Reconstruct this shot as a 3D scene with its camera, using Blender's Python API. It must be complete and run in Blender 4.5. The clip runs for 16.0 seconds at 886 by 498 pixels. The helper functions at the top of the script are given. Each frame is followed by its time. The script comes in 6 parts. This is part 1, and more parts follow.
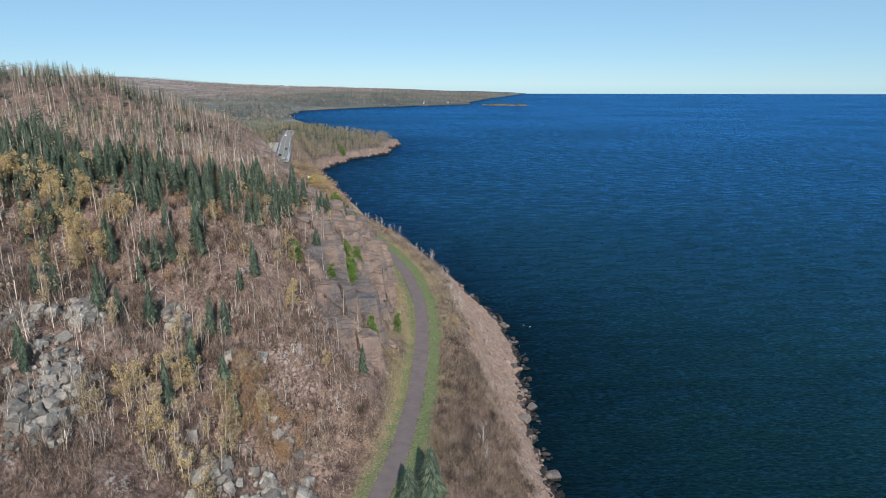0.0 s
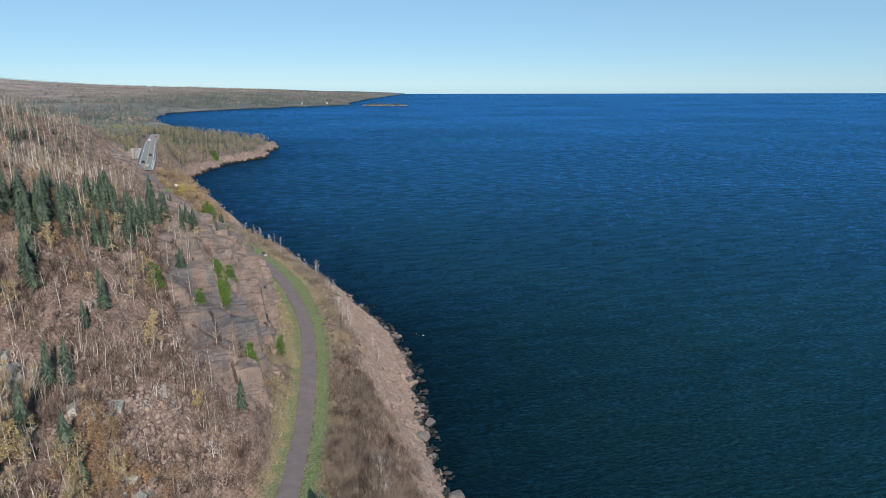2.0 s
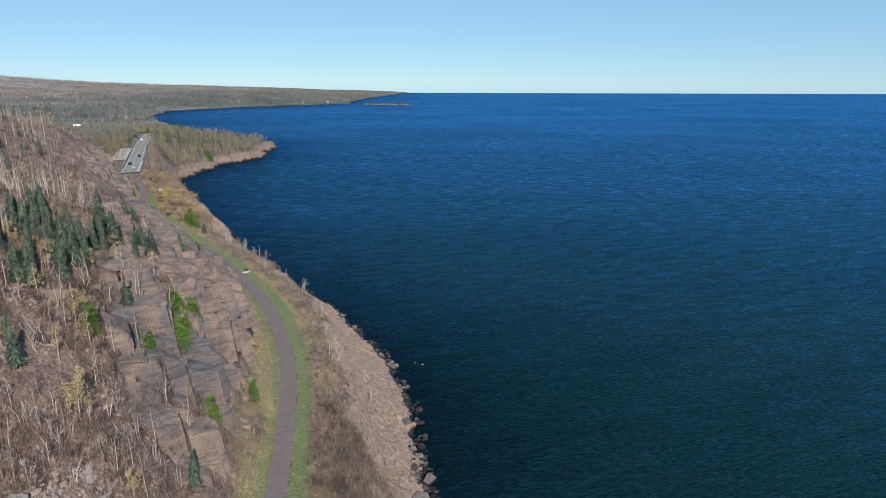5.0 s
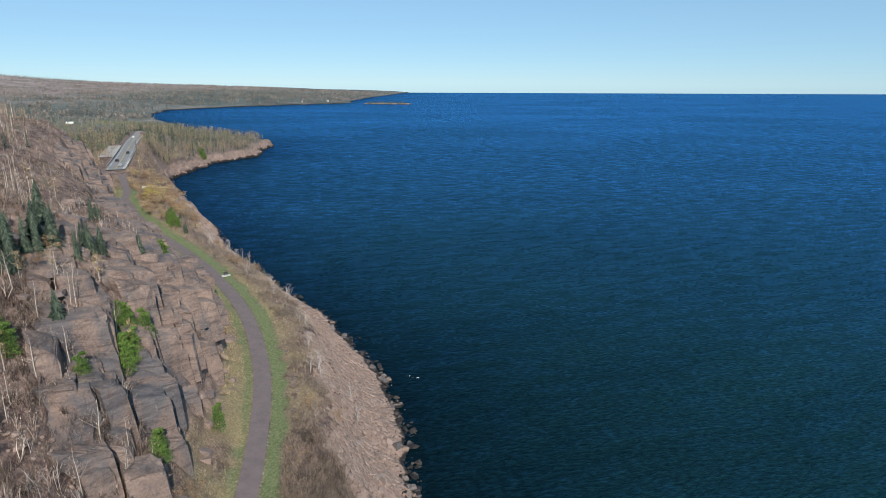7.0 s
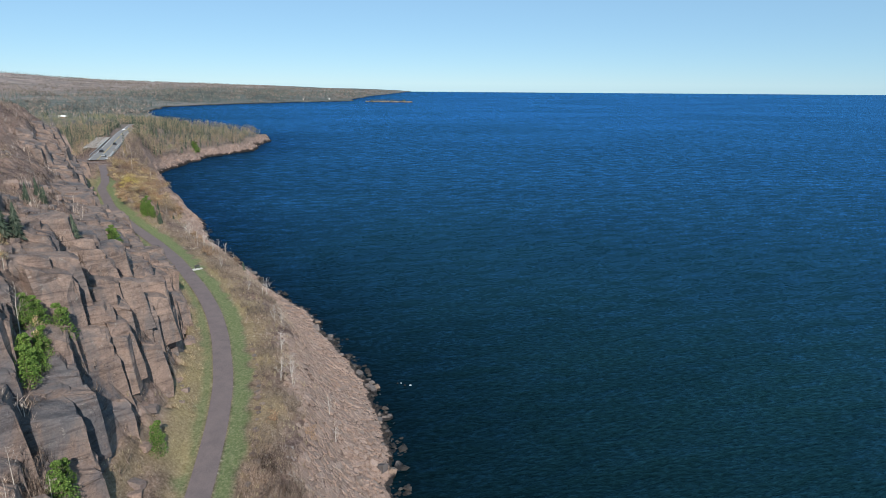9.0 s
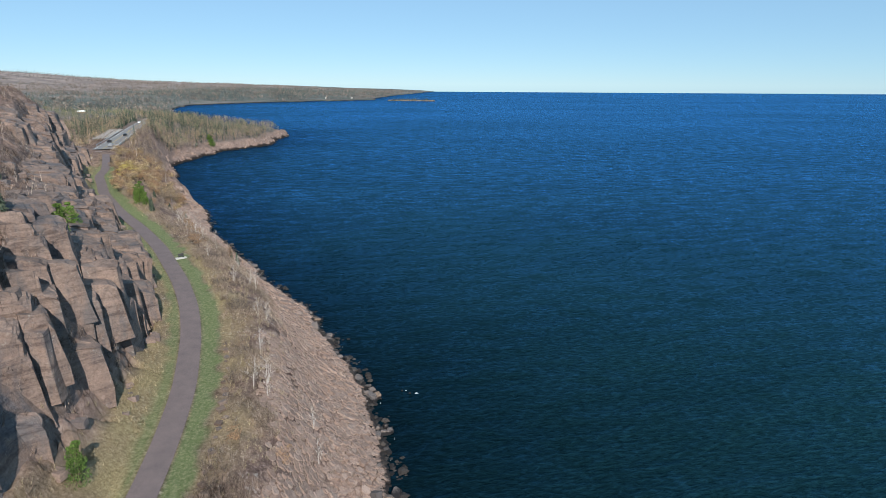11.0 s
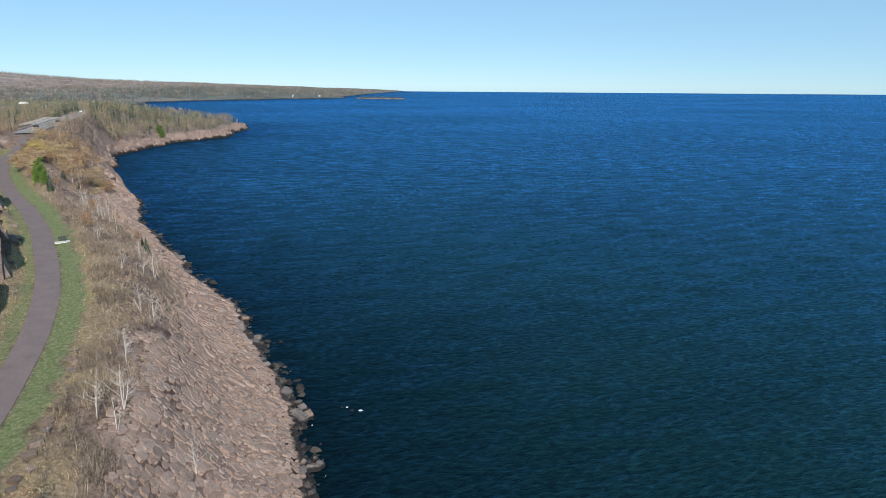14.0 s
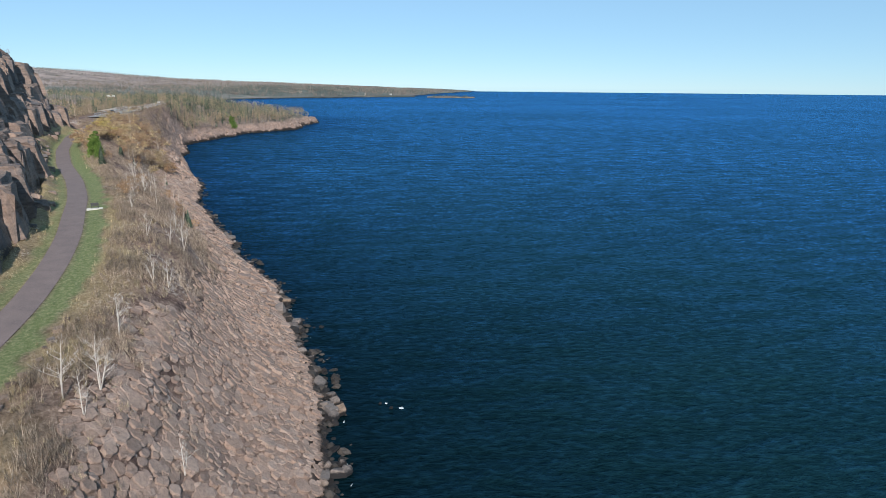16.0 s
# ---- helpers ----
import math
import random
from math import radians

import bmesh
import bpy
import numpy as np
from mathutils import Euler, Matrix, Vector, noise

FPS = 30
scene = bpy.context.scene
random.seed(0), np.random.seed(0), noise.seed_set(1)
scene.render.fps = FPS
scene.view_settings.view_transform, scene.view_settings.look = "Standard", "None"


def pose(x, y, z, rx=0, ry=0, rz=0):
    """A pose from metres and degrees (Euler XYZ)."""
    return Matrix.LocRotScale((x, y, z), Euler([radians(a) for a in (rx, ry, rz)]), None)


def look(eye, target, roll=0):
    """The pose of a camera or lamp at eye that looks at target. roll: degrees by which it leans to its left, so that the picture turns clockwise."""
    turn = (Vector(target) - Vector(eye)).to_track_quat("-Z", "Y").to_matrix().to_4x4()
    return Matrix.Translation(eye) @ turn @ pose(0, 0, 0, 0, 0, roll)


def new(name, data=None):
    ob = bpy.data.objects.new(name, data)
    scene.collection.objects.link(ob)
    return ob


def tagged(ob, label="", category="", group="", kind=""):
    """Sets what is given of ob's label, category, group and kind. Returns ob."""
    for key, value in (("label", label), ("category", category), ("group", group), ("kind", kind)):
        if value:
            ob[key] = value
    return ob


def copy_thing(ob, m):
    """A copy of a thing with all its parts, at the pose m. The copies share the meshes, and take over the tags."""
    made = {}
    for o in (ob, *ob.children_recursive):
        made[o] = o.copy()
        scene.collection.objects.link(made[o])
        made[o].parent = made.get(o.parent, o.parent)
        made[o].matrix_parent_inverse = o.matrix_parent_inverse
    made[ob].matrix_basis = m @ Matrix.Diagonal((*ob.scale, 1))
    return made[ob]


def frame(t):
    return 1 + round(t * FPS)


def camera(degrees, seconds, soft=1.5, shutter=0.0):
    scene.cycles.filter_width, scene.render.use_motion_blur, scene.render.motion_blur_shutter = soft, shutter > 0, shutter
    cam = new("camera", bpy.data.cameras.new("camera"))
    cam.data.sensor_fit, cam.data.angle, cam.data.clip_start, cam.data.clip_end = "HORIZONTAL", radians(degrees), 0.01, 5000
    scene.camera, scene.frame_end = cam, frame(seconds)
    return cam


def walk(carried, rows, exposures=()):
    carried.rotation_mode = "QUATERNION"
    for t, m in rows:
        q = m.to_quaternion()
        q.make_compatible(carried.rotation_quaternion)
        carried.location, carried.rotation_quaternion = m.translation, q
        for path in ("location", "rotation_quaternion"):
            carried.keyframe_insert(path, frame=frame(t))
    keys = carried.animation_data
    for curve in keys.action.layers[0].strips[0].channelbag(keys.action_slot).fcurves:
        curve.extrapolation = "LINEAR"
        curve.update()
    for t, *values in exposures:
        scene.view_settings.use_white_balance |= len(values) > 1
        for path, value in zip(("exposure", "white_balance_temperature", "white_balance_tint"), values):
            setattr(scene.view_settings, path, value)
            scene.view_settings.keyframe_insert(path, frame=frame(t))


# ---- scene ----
cam = camera(71.8, 16.0, 0.5)
PATH = [
    (0, (3.252, -6.473, 72.076), (2.853, -4.583, 71.556), -0.1),
    (0.5, (3.099, -5.063, 72.23), (2.737, -3.166, 71.709), -0.1),
    (1, (2.779, -2.924, 72.372), (2.455, -1.02, 71.85), -0.1),
    (1.5, (2.703, -0.973, 72.466), (2.537, 0.95, 71.944), -0.1),
    (2, (2.157, 1.464, 72.235), (2.122, 3.395, 71.715), -0.1),
    (2.5, (1.914, 4.376, 72.201), (1.877, 6.307, 71.681), -0.1),
    (3, (1.788, 7.303, 72.285), (1.749, 9.234, 71.765), 0.0),
    (3.5, (1.677, 10.714, 72.219), (1.636, 12.645, 71.697), 0.0),
    (4, (1.56, 14.11, 72.185), (1.519, 16.041, 71.664), 0.1),
    (4.2, (1.53, 15.5, 72.2), (1.49, 17.431, 71.678), 0.15),
    (6.3, (1.632, 31.272, 70.971), (1.593, 33.202, 70.448), 0.1),
    (6.5, (1.89, 32.398, 70.41), (1.848, 34.328, 69.887), 0.1),
    (7, (2.069, 36.287, 68.647), (2.027, 38.217, 68.125), 0.2),
    (7.5, (2.142, 40.081, 66.978), (2.1, 42.011, 66.456), 0.2),
    (8, (2.356, 44.037, 65.498), (2.313, 45.967, 64.976), 0.3),
    (8.5, (2.653, 48.696, 63.658), (2.612, 50.626, 63.136), 0.4),
    (9, (2.849, 52.72, 62.073), (2.801, 54.65, 61.551), 0.4),
    (9.2, (2.925, 54.198, 61.558), (2.862, 56.128, 61.035), 0.4),
    (11.3, (4.593, 71.645, 54.055), (4.473, 73.573, 53.536), 0.3),
    (11.5, (4.793, 72.988, 53.606), (4.72, 74.919, 53.087), 0.3),
    (12, (4.813, 77.283, 51.796), (4.801, 79.215, 51.279), 0.3),
    (12.5, (4.934, 82.432, 49.557), (4.945, 84.365, 49.041), 0.3),
    (13, (5.214, 86.333, 47.886), (5.176, 88.264, 47.37), 0.4),
    (13.5, (5.544, 89.96, 46.113), (5.507, 91.892, 45.597), 0.4),
    (14, (5.839, 93.17, 44.509), (5.81, 95.102, 43.993), 0.4),
    (14.5, (6.031, 96.407, 42.758), (6.0, 98.339, 42.243), 0.4),
    (15, (6.196, 99.526, 41.081), (6.157, 101.458, 40.566), 0.5),
    (15.5, (6.323, 102.353, 39.443), (6.247, 104.284, 38.928), 0.4),
    (16, (6.464, 105.263, 37.761), (6.219, 107.18, 37.246), 0.5),
]
walk(cam, [(t, look(eye, target, roll)) for t, eye, target, roll in PATH], [(0, 0.08), (9, 0.13), (16, 0.24)])

# ---------------------------------------------------------------- light
SUN_TO = Vector((0.37, -0.93, 0.0)).normalized()
SUN_ELEV = radians(33)
world = bpy.data.worlds.new("sky")
scene.world = world
world.use_nodes = True
wn = world.node_tree.nodes
wl = world.node_tree.links
sky = wn.new("ShaderNodeTexSky")
sky.sky_type = "NISHITA"
sky.sun_disc = False
sky.sun_elevation = SUN_ELEV
sky.sun_rotation = math.atan2(SUN_TO.x, SUN_TO.y)
sky.altitude = 0
sky.air_density = 0.7
sky.dust_density = 0.0
sky.ozone_density = 4.0
wn["Background"].inputs["Strength"].default_value = 0.094
balance = wn.new("ShaderNodeMix")
balance.data_type, balance.blend_type = "RGBA", "MULTIPLY"
balance.inputs[0].default_value = 1.0
balance.inputs[7].default_value = (0.92, 1.015, 1.035, 1)
soft = wn.new("ShaderNodeMix")
soft.data_type = "RGBA"
soft.inputs[0].default_value = 0.55
soft.inputs[7].default_value = (3.9, 6.2, 8.3, 1)
wl.new(sky.outputs["Color"], soft.inputs[6])
wl.new(soft.outputs[2], balance.inputs[6])
wl.new(balance.outputs[2], wn["Background"].inputs["Color"])

sun_data = bpy.data.lights.new("sun", "SUN")
sun_data.energy = 5.0
sun_data.angle = radians(0.53)
sun_data.color = (1.0, 0.935, 0.855)
sun = new("sun", sun_data)
to_sun = Vector((SUN_TO.x * math.cos(SUN_ELEV), SUN_TO.y * math.cos(SUN_ELEV), math.sin(SUN_ELEV)))
sun.matrix_world = look(to_sun * 400, (0, 0, 0))


# ---------------------------------------------------------------- materials
class Mat:
    """A node material with short helpers."""

    def __init__(self, name, rough=0.9, spec=0.2):
        self.m = bpy.data.materials.new(name)
        self.m.use_nodes = True
        self.n, self.l = self.m.node_tree.nodes, self.m.node_tree.links
        self.b = self.n["Principled BSDF"]
        self.b.inputs["Roughness"].default_value = rough
        self.b.inputs["Specular IOR Level"].default_value = spec

    def link(self, a, b):
        self.l.new(a, b)

    def pos(self, scale=(1, 1, 1), rot=(0, 0, 0)):
        g = self.n.new("ShaderNodeNewGeometry")
        mp = self.n.new("ShaderNodeMapping")
        mp.inputs["Scale"].default_value = scale
        mp.inputs["Rotation"].default_value = rot
        self.link(g.outputs["Position"], mp.inputs["Vector"])
        return mp.outputs["Vector"]

    def lean(self, degrees, scale):
        """Position turned about z, then scaled."""
        mp = self.n.new("ShaderNodeMapping")
        mp.inputs["Scale"].default_value = scale
        self.link(self.pos((1, 1, 1), (0, 0, radians(-degrees))), mp.inputs["Vector"])
        return mp.outputs["Vector"]

    def noise(self, scale, detail=4, rough=0.6, vec=None, dist=0.0):
        t = self.n.new("ShaderNodeTexNoise")
        t.inputs["Scale"].default_value = scale
        t.inputs["Detail"].default_value = detail
        t.inputs["Roughness"].default_value = rough
        t.inputs["Distortion"].default_value = dist
        self.link(vec or self.pos(), t.inputs["Vector"])
        return t.outputs["Fac"]

    def voronoi(self, scale, feature="F1", vec=None, out="Distance"):
        t = self.n.new("ShaderNodeTexVoronoi")
        t.feature = feature
        t.inputs["Scale"].default_value = scale
        self.link(vec or self.pos(), t.inputs["Vector"])
        return t.outputs[out]

    def ramp(self, fac, stops):
        r = self.n.new("ShaderNodeValToRGB")
        e = r.color_ramp.elements
        while len(e) < len(stops):
            e.new(0.5)
        for k, (p, c) in enumerate(stops):
            e[k].position = p
            e[k].color = (*c, 1) if len(c) == 3 else (c[0], c[0], c[0], 1)
        self.link(fac, r.inputs["Fac"])
        return r.outputs["Color"]

    def mix(self, fac, a, b, mode="MIX"):
        x = self.n.new("ShaderNodeMix")
        x.data_type, x.blend_type = "RGBA", mode
        for sock, v in ((x.inputs[0], fac), (x.inputs[6], a), (x.inputs[7], b)):
            if isinstance(v, (int, float)):
                sock.default_value = v
            elif isinstance(v, tuple):
                sock.default_value = (*v, 1)
            else:
                self.link(v, sock)
        return x.outputs[2]

    def math(self, op, a, b=0.0):
        x = self.n.new("ShaderNodeMath")
        x.operation = op
        x.use_clamp = op == "MULTIPLY_ADD"
        for sock, v in ((x.inputs[0], a), (x.inputs[1], b)):
            if isinstance(v, (int, float)):
                sock.default_value = v
            else:
                self.link(v, sock)
        return x.outputs[0]

    def attr(self, name):
        a = self.n.new("ShaderNodeAttribute")
        a.attribute_name = name
        return a.outputs["Fac"]

    def island(self):
        return self.n.new("ShaderNodeNewGeometry").outputs["Random Per Island"]

    def each(self):
        return self.n.new("ShaderNodeObjectInfo").outputs["Random"]

    def color(self, c):
        if isinstance(c, tuple):
            self.b.inputs["Base Color"].default_value = (*c, 1)
        else:
            self.link(c, self.b.inputs["Base Color"])
        return self

    def bump(self, height, strength=0.5, distance=0.1):
        x = self.n.new("ShaderNodeBump")
        x.inputs["Strength"].default_value = strength
        x.inputs["Distance"].default_value = distance
        self.link(height, x.inputs["Height"])
        self.link(x.outputs["Normal"], self.b.inputs["Normal"])
        return self


def ground_material():
    m = Mat("ground", 0.95, 0.1)
    fine, mid, big = m.noise(2.6, 8, 0.78), m.noise(0.35, 5, 0.65), m.noise(0.06, 4)
    soil = m.ramp(fine, [(0.32, (0.06, 0.044, 0.04)), (0.47, (0.19, 0.138, 0.115)), (0.56, (0.27, 0.2, 0.17)), (0.68, (0.46, 0.38, 0.33))])
    tint = m.ramp(mid, [(0.34, (0.36, 0.32, 0.34)), (0.5, (0.84, 0.8, 0.8)), (0.7, (1.2, 1.1, 1.0))])
    soil = m.mix(1.0, soil, tint, "MULTIPLY")
    chips = m.math("MULTIPLY", m.noise(1.3, 6, 0.7), m.noise(0.16, 3))
    soil = m.mix(m.ramp(chips, [(0.32, (0.0,)), (0.37, (0.75,))]), soil, (0.4, 0.35, 0.32))
    dry = m.ramp(fine, [(0.3, (0.15, 0.11, 0.055)), (0.5, (0.3, 0.24, 0.13)), (0.72, (0.44, 0.37, 0.22))])
    grass = m.ramp(fine, [(0.3, (0.075, 0.1, 0.042)), (0.5, (0.15, 0.182, 0.085)), (0.7, (0.31, 0.3, 0.18))])
    rock = m.ramp(m.noise(0.9, 8, 0.7), [(0.3, (0.12, 0.085, 0.075)), (0.5, (0.25, 0.175, 0.145)), (0.7, (0.36, 0.28, 0.24))])
    cell = m.voronoi(0.28, "DISTANCE_TO_EDGE")
    rock = m.mix(m.ramp(cell, [(0.0, (0.6,)), (0.05, (0.0,))]), rock, (0.06, 0.045, 0.04))
    # far woodland floor, with aerial haze painted in as paler, bluer tones
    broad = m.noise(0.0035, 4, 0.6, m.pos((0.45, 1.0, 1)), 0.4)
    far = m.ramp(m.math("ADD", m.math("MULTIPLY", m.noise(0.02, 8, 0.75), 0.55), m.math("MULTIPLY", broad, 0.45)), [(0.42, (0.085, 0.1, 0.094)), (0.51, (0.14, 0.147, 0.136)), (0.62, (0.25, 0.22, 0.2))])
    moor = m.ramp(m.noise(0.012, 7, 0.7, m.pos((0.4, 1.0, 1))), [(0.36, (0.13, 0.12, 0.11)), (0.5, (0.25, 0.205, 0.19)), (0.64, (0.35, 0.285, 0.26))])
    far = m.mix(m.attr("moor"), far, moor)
    wet = (0.02, 0.017, 0.016)
    c = m.mix(m.attr("rock"), soil, rock)
    c = m.mix(m.attr("dry"), c, dry)
    c = m.mix(m.attr("grass"), c, grass)
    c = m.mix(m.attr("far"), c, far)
    c = m.mix(m.attr("wet"), c, wet)
    m.color(c)
    return m.bump(m.math("ADD", fine, m.math("MULTIPLY", mid, 2.0)), 0.7, 0.35).m


def water_material():
    m = Mat("lake_water", 0.2, 0.3)
    ripples = m.noise(1.0, 3, 0.62, m.lean(12, (0.62, 1.55, 1)), 0.55)
    swell = m.noise(1.0, 5, 0.74, m.lean(16, (0.085, 0.24, 1)), 0.45)
    gusts = m.noise(0.02, 4, 0.6, m.lean(34, (0.35, 1.6, 1)), 0.6)
    patch = m.noise(0.0045, 4, 0.55, m.pos((0.6, 1.3, 1)), 0.8)
    offshore_light = m.attr("open")
    # body colour brightens away from shore, standing in for broad sun glitter
    tone = m.ramp(offshore_light, [(0.2, (0.0022, 0.0088, 0.0108)), (0.42, (0.003, 0.0135, 0.0165)), (0.62, (0.0054, 0.0245, 0.0285)), (0.9, (0.0062, 0.029, 0.036))])
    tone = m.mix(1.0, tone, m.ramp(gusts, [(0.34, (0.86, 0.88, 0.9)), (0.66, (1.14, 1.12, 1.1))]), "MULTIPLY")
    # shading of wave slopes painted into the body colour: light crests, dark troughs
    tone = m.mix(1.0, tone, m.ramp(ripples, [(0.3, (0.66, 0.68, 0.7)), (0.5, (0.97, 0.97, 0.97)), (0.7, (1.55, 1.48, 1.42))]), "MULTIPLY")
    waves = m.math("ADD", m.math("MULTIPLY", ripples, 0.5), m.math("MULTIPLY", swell, 1.6))
    m.bump(waves, 0.7, 0.7)
    bumped = m.b.inputs["Normal"].links[0].from_socket
    body = m.n.new("ShaderNodeBsdfDiffuse")
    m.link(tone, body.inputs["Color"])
    m.link(bumped, body.inputs["Normal"])
    shine = m.n.new("ShaderNodeBsdfGlossy")
    # blue tint imitates waves mirroring the darker sky higher up
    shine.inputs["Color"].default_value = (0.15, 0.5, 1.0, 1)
    shine.inputs["Roughness"].default_value = 0.2
    m.link(bumped, shine.inputs["Normal"])
    face = m.n.new("ShaderNodeLayerWeight")
    face.inputs["Blend"].default_value = 0.5
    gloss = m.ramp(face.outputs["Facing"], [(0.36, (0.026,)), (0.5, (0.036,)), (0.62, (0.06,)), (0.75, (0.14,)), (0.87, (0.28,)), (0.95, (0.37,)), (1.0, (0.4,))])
    # glints on crests painted by noise that scales the gloss; wind patches follow
    ruffle_glint = m.math("MULTIPLY", m.ramp(swell, [(0.34, (0.5,)), (0.5, (0.95,)), (0.66, (1.65,))]), m.ramp(ripples, [(0.32, (0.45,)), (0.5, (0.92,)), (0.68, (1.95,))]))
    ruffle_glint = m.math("MULTIPLY", ruffle_glint, m.ramp(patch, [(0.36, (0.88,)), (0.64, (1.12,))]))
    # reflection also painted stronger farther out, for the same glitter
    ruffle_glint = m.math("MULTIPLY", ruffle_glint, m.ramp(offshore_light, [(0.2, (0.62,)), (0.55, (0.84,)), (0.8, (1.06,)), (1.0, (1.16,))]))
    both = m.n.new("ShaderNodeMixShader")
    m.link(m.math("MULTIPLY", gloss, ruffle_glint), both.inputs[0])
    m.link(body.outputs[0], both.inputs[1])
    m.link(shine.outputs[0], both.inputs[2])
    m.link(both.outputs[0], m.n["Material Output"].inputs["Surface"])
    return m.m


def asphalt_material():
    m = Mat("asphalt", 0.9, 0.25)
    fine, mid = m.noise(9, 5, 0.7), m.noise(0.5, 4)
    c = m.ramp(fine, [(0.3, (0.125, 0.1, 0.1)), (0.7, (0.2, 0.165, 0.165))])
    c = m.mix(1.0, c, m.ramp(mid, [(0.3, (0.85, 0.85, 0.86)), (0.7, (1.1, 1.07, 1.05))]), "MULTIPLY")
    m.color(c)
    return m.bump(fine, 0.3, 0.02).m


def highway_material():
    m = Mat("worn_highway_asphalt", 0.9, 0.25)
    c = m.ramp(m.noise(0.35, 6, 0.7), [(0.3, (0.16, 0.152, 0.15)), (0.7, (0.27, 0.258, 0.252))])
    return m.color(c).m


GROUND, WATER, ASPHALT, HIGHWAY = ground_material(), water_material(), asphalt_material(), highway_material()

# ---------------------------------------------------------------- the lie of the land
SHORE = [(-4800, 900), (-300, 90), (0, 28), (60, 10), (90, 2.6), (104, -0.9), (117, -3.7), (130, -5.9), (144, -8.1),
         (157, -9.9), (168, -14.8), (181, -21.5), (197, -30.5), (211, -39), (223, -48.5), (239, -61), (269, -83),
         (293, -100), (314, -109), (351, -134), (398, -166), (431, -180), (471, -206), (525, -208), (580, -208)]
SHORE += [(626, -190), (690, -200), (735, -206), (766, -216), (812, -256), (1000, -430), (1332, -646), (1622, -741),
          (1852, -667), (2038, -554), (2275, -377), (2500, -420), (3200, -430), (4950, -380)]
TRAIL = [(-4800, -23, 16), (40, -21, 15.6), (64.6, -21.2, 15.5), (76, -21.3, 15.4), (95, -23.6, 15.05), (114, -27, 15.8),
         (127, -30, 16.3), (139, -33.5, 16.8), (154.6, -39.9, 17.25), (165.5, -45.4, 18), (177.3, -52.7, 18.4),
         (184, -57.5, 18.7), (199, -68, 18.8), (216, -81.7, 18.9), (235, -99, 19.4), (258, -117.5, 20.1),
         (278, -131, 20.8), (288, -138, 21.1), (302, -144, 21.7), (314, -151, 22.2), (345, -170, 23), (4950, -2500, 40)]
ROAD = [(300, -150, 23), (350, -177, 23), (410, -204, 23), (468, -231, 23), (535, -262, 23), (620, -298, 23), (675, -322, 22.5),
        (760, -375, 22), (900, -480, 22), (1300, -760, 20)]

SMOOTH_Y = np.arange(-400, 5000, 2.0)


def smooth_line(table, column, width):
    v = np.interp(SMOOTH_Y, [r[0] for r in table], [r[column] for r in table])
    k = np.hanning(width)
    return np.convolve(np.pad(v, width // 2, mode="edge"), k / k.sum(), "valid")[: len(SMOOTH_Y)]


SHORE_X, TRAIL_X, TRAIL_Z = smooth_line(SHORE, 1, 7), smooth_line(TRAIL, 1, 9), smooth_line(TRAIL, 2, 9)
ROAD_X, ROAD_Z = smooth_line(ROAD, 1, 21), smooth_line(ROAD, 2, 21)


def on(line, y):
    return np.interp(y, SMOOTH_Y, line)


# rise above the trail, by distance inland from it, at stations along it
INLAND = [0, 3, 7, 10, 14, 20, 28, 40, 60, 100, 200, 400, 1000]
RISE = {
    50: [0, 0, 0.3, 2.5, 5, 11, 17, 24, 32, 40, 48, 56, 56],
    75: [0, 0, 0.5, 2.3, 5, 14, 18.5, 25, 33, 42, 48, 56, 56],
    85: [0, 0.3, 4.5, 6, 11, 17.5, 25, 31, 37, 43, 49, 57, 56],
    98: [0, 0.3, 6, 10, 15, 21.5, 29, 36, 41, 44, 50, 58, 56],
    110: [0, 0.2, 3, 9, 16, 26, 31, 35.5, 40, 43, 50, 58, 56],
    127: [0, 0.2, 3, 11, 19, 26, 31, 35, 39, 42, 48, 58, 56],
}
RISE_ON = {
    145: [0, 0.2, 1.6, 12, 17, 22, 26.5, 31, 36, 40, 46, 56, 56],
    162: [0, 0.2, 1.0, 7, 13, 18, 22, 26, 31, 35, 42, 46, 54],
    188: [0, 0.2, 1.5, 6, 11, 17, 22, 26.5, 31, 34, 40, 44, 50],
    215: [0, 0.2, 1.3, 5.5, 11, 19, 25, 29, 33, 35, 38, 42, 44],
    250: [0, 0.2, 1.5, 7, 16, 26, 31, 33, 34, 34, 34, 34, 40],
    280: [0, 0.3, 2, 7, 15, 25, 30, 31, 31, 31, 28, 26, 30],
    305: [0, 0.3, 2, 7.5, 14, 24, 29, 30, 30, 29, 24, 20, 24],
    330: [0, 0, 1, 2, 3, 5, 8, 11, 13, 14, 14, 16, 20],
}
STATIONS = sorted(RISE) + sorted(RISE_ON)
RISES = np.array([RISE.get(s) or RISE_ON.get(s) for s in STATIONS], float)
LAKESIDE = ([0, 0.1, 0.34, 0.42, 0.5, 0.57, 0.7, 0.8, 1], [0, 0.1, 0.36, 0.52, 0.66, 0.82, 0.95, 1, 1])


def fade(a, b, v):
    t = np.clip((v - a) / (b - a), 0, 1)
    return t * t * (3 - 2 * t)


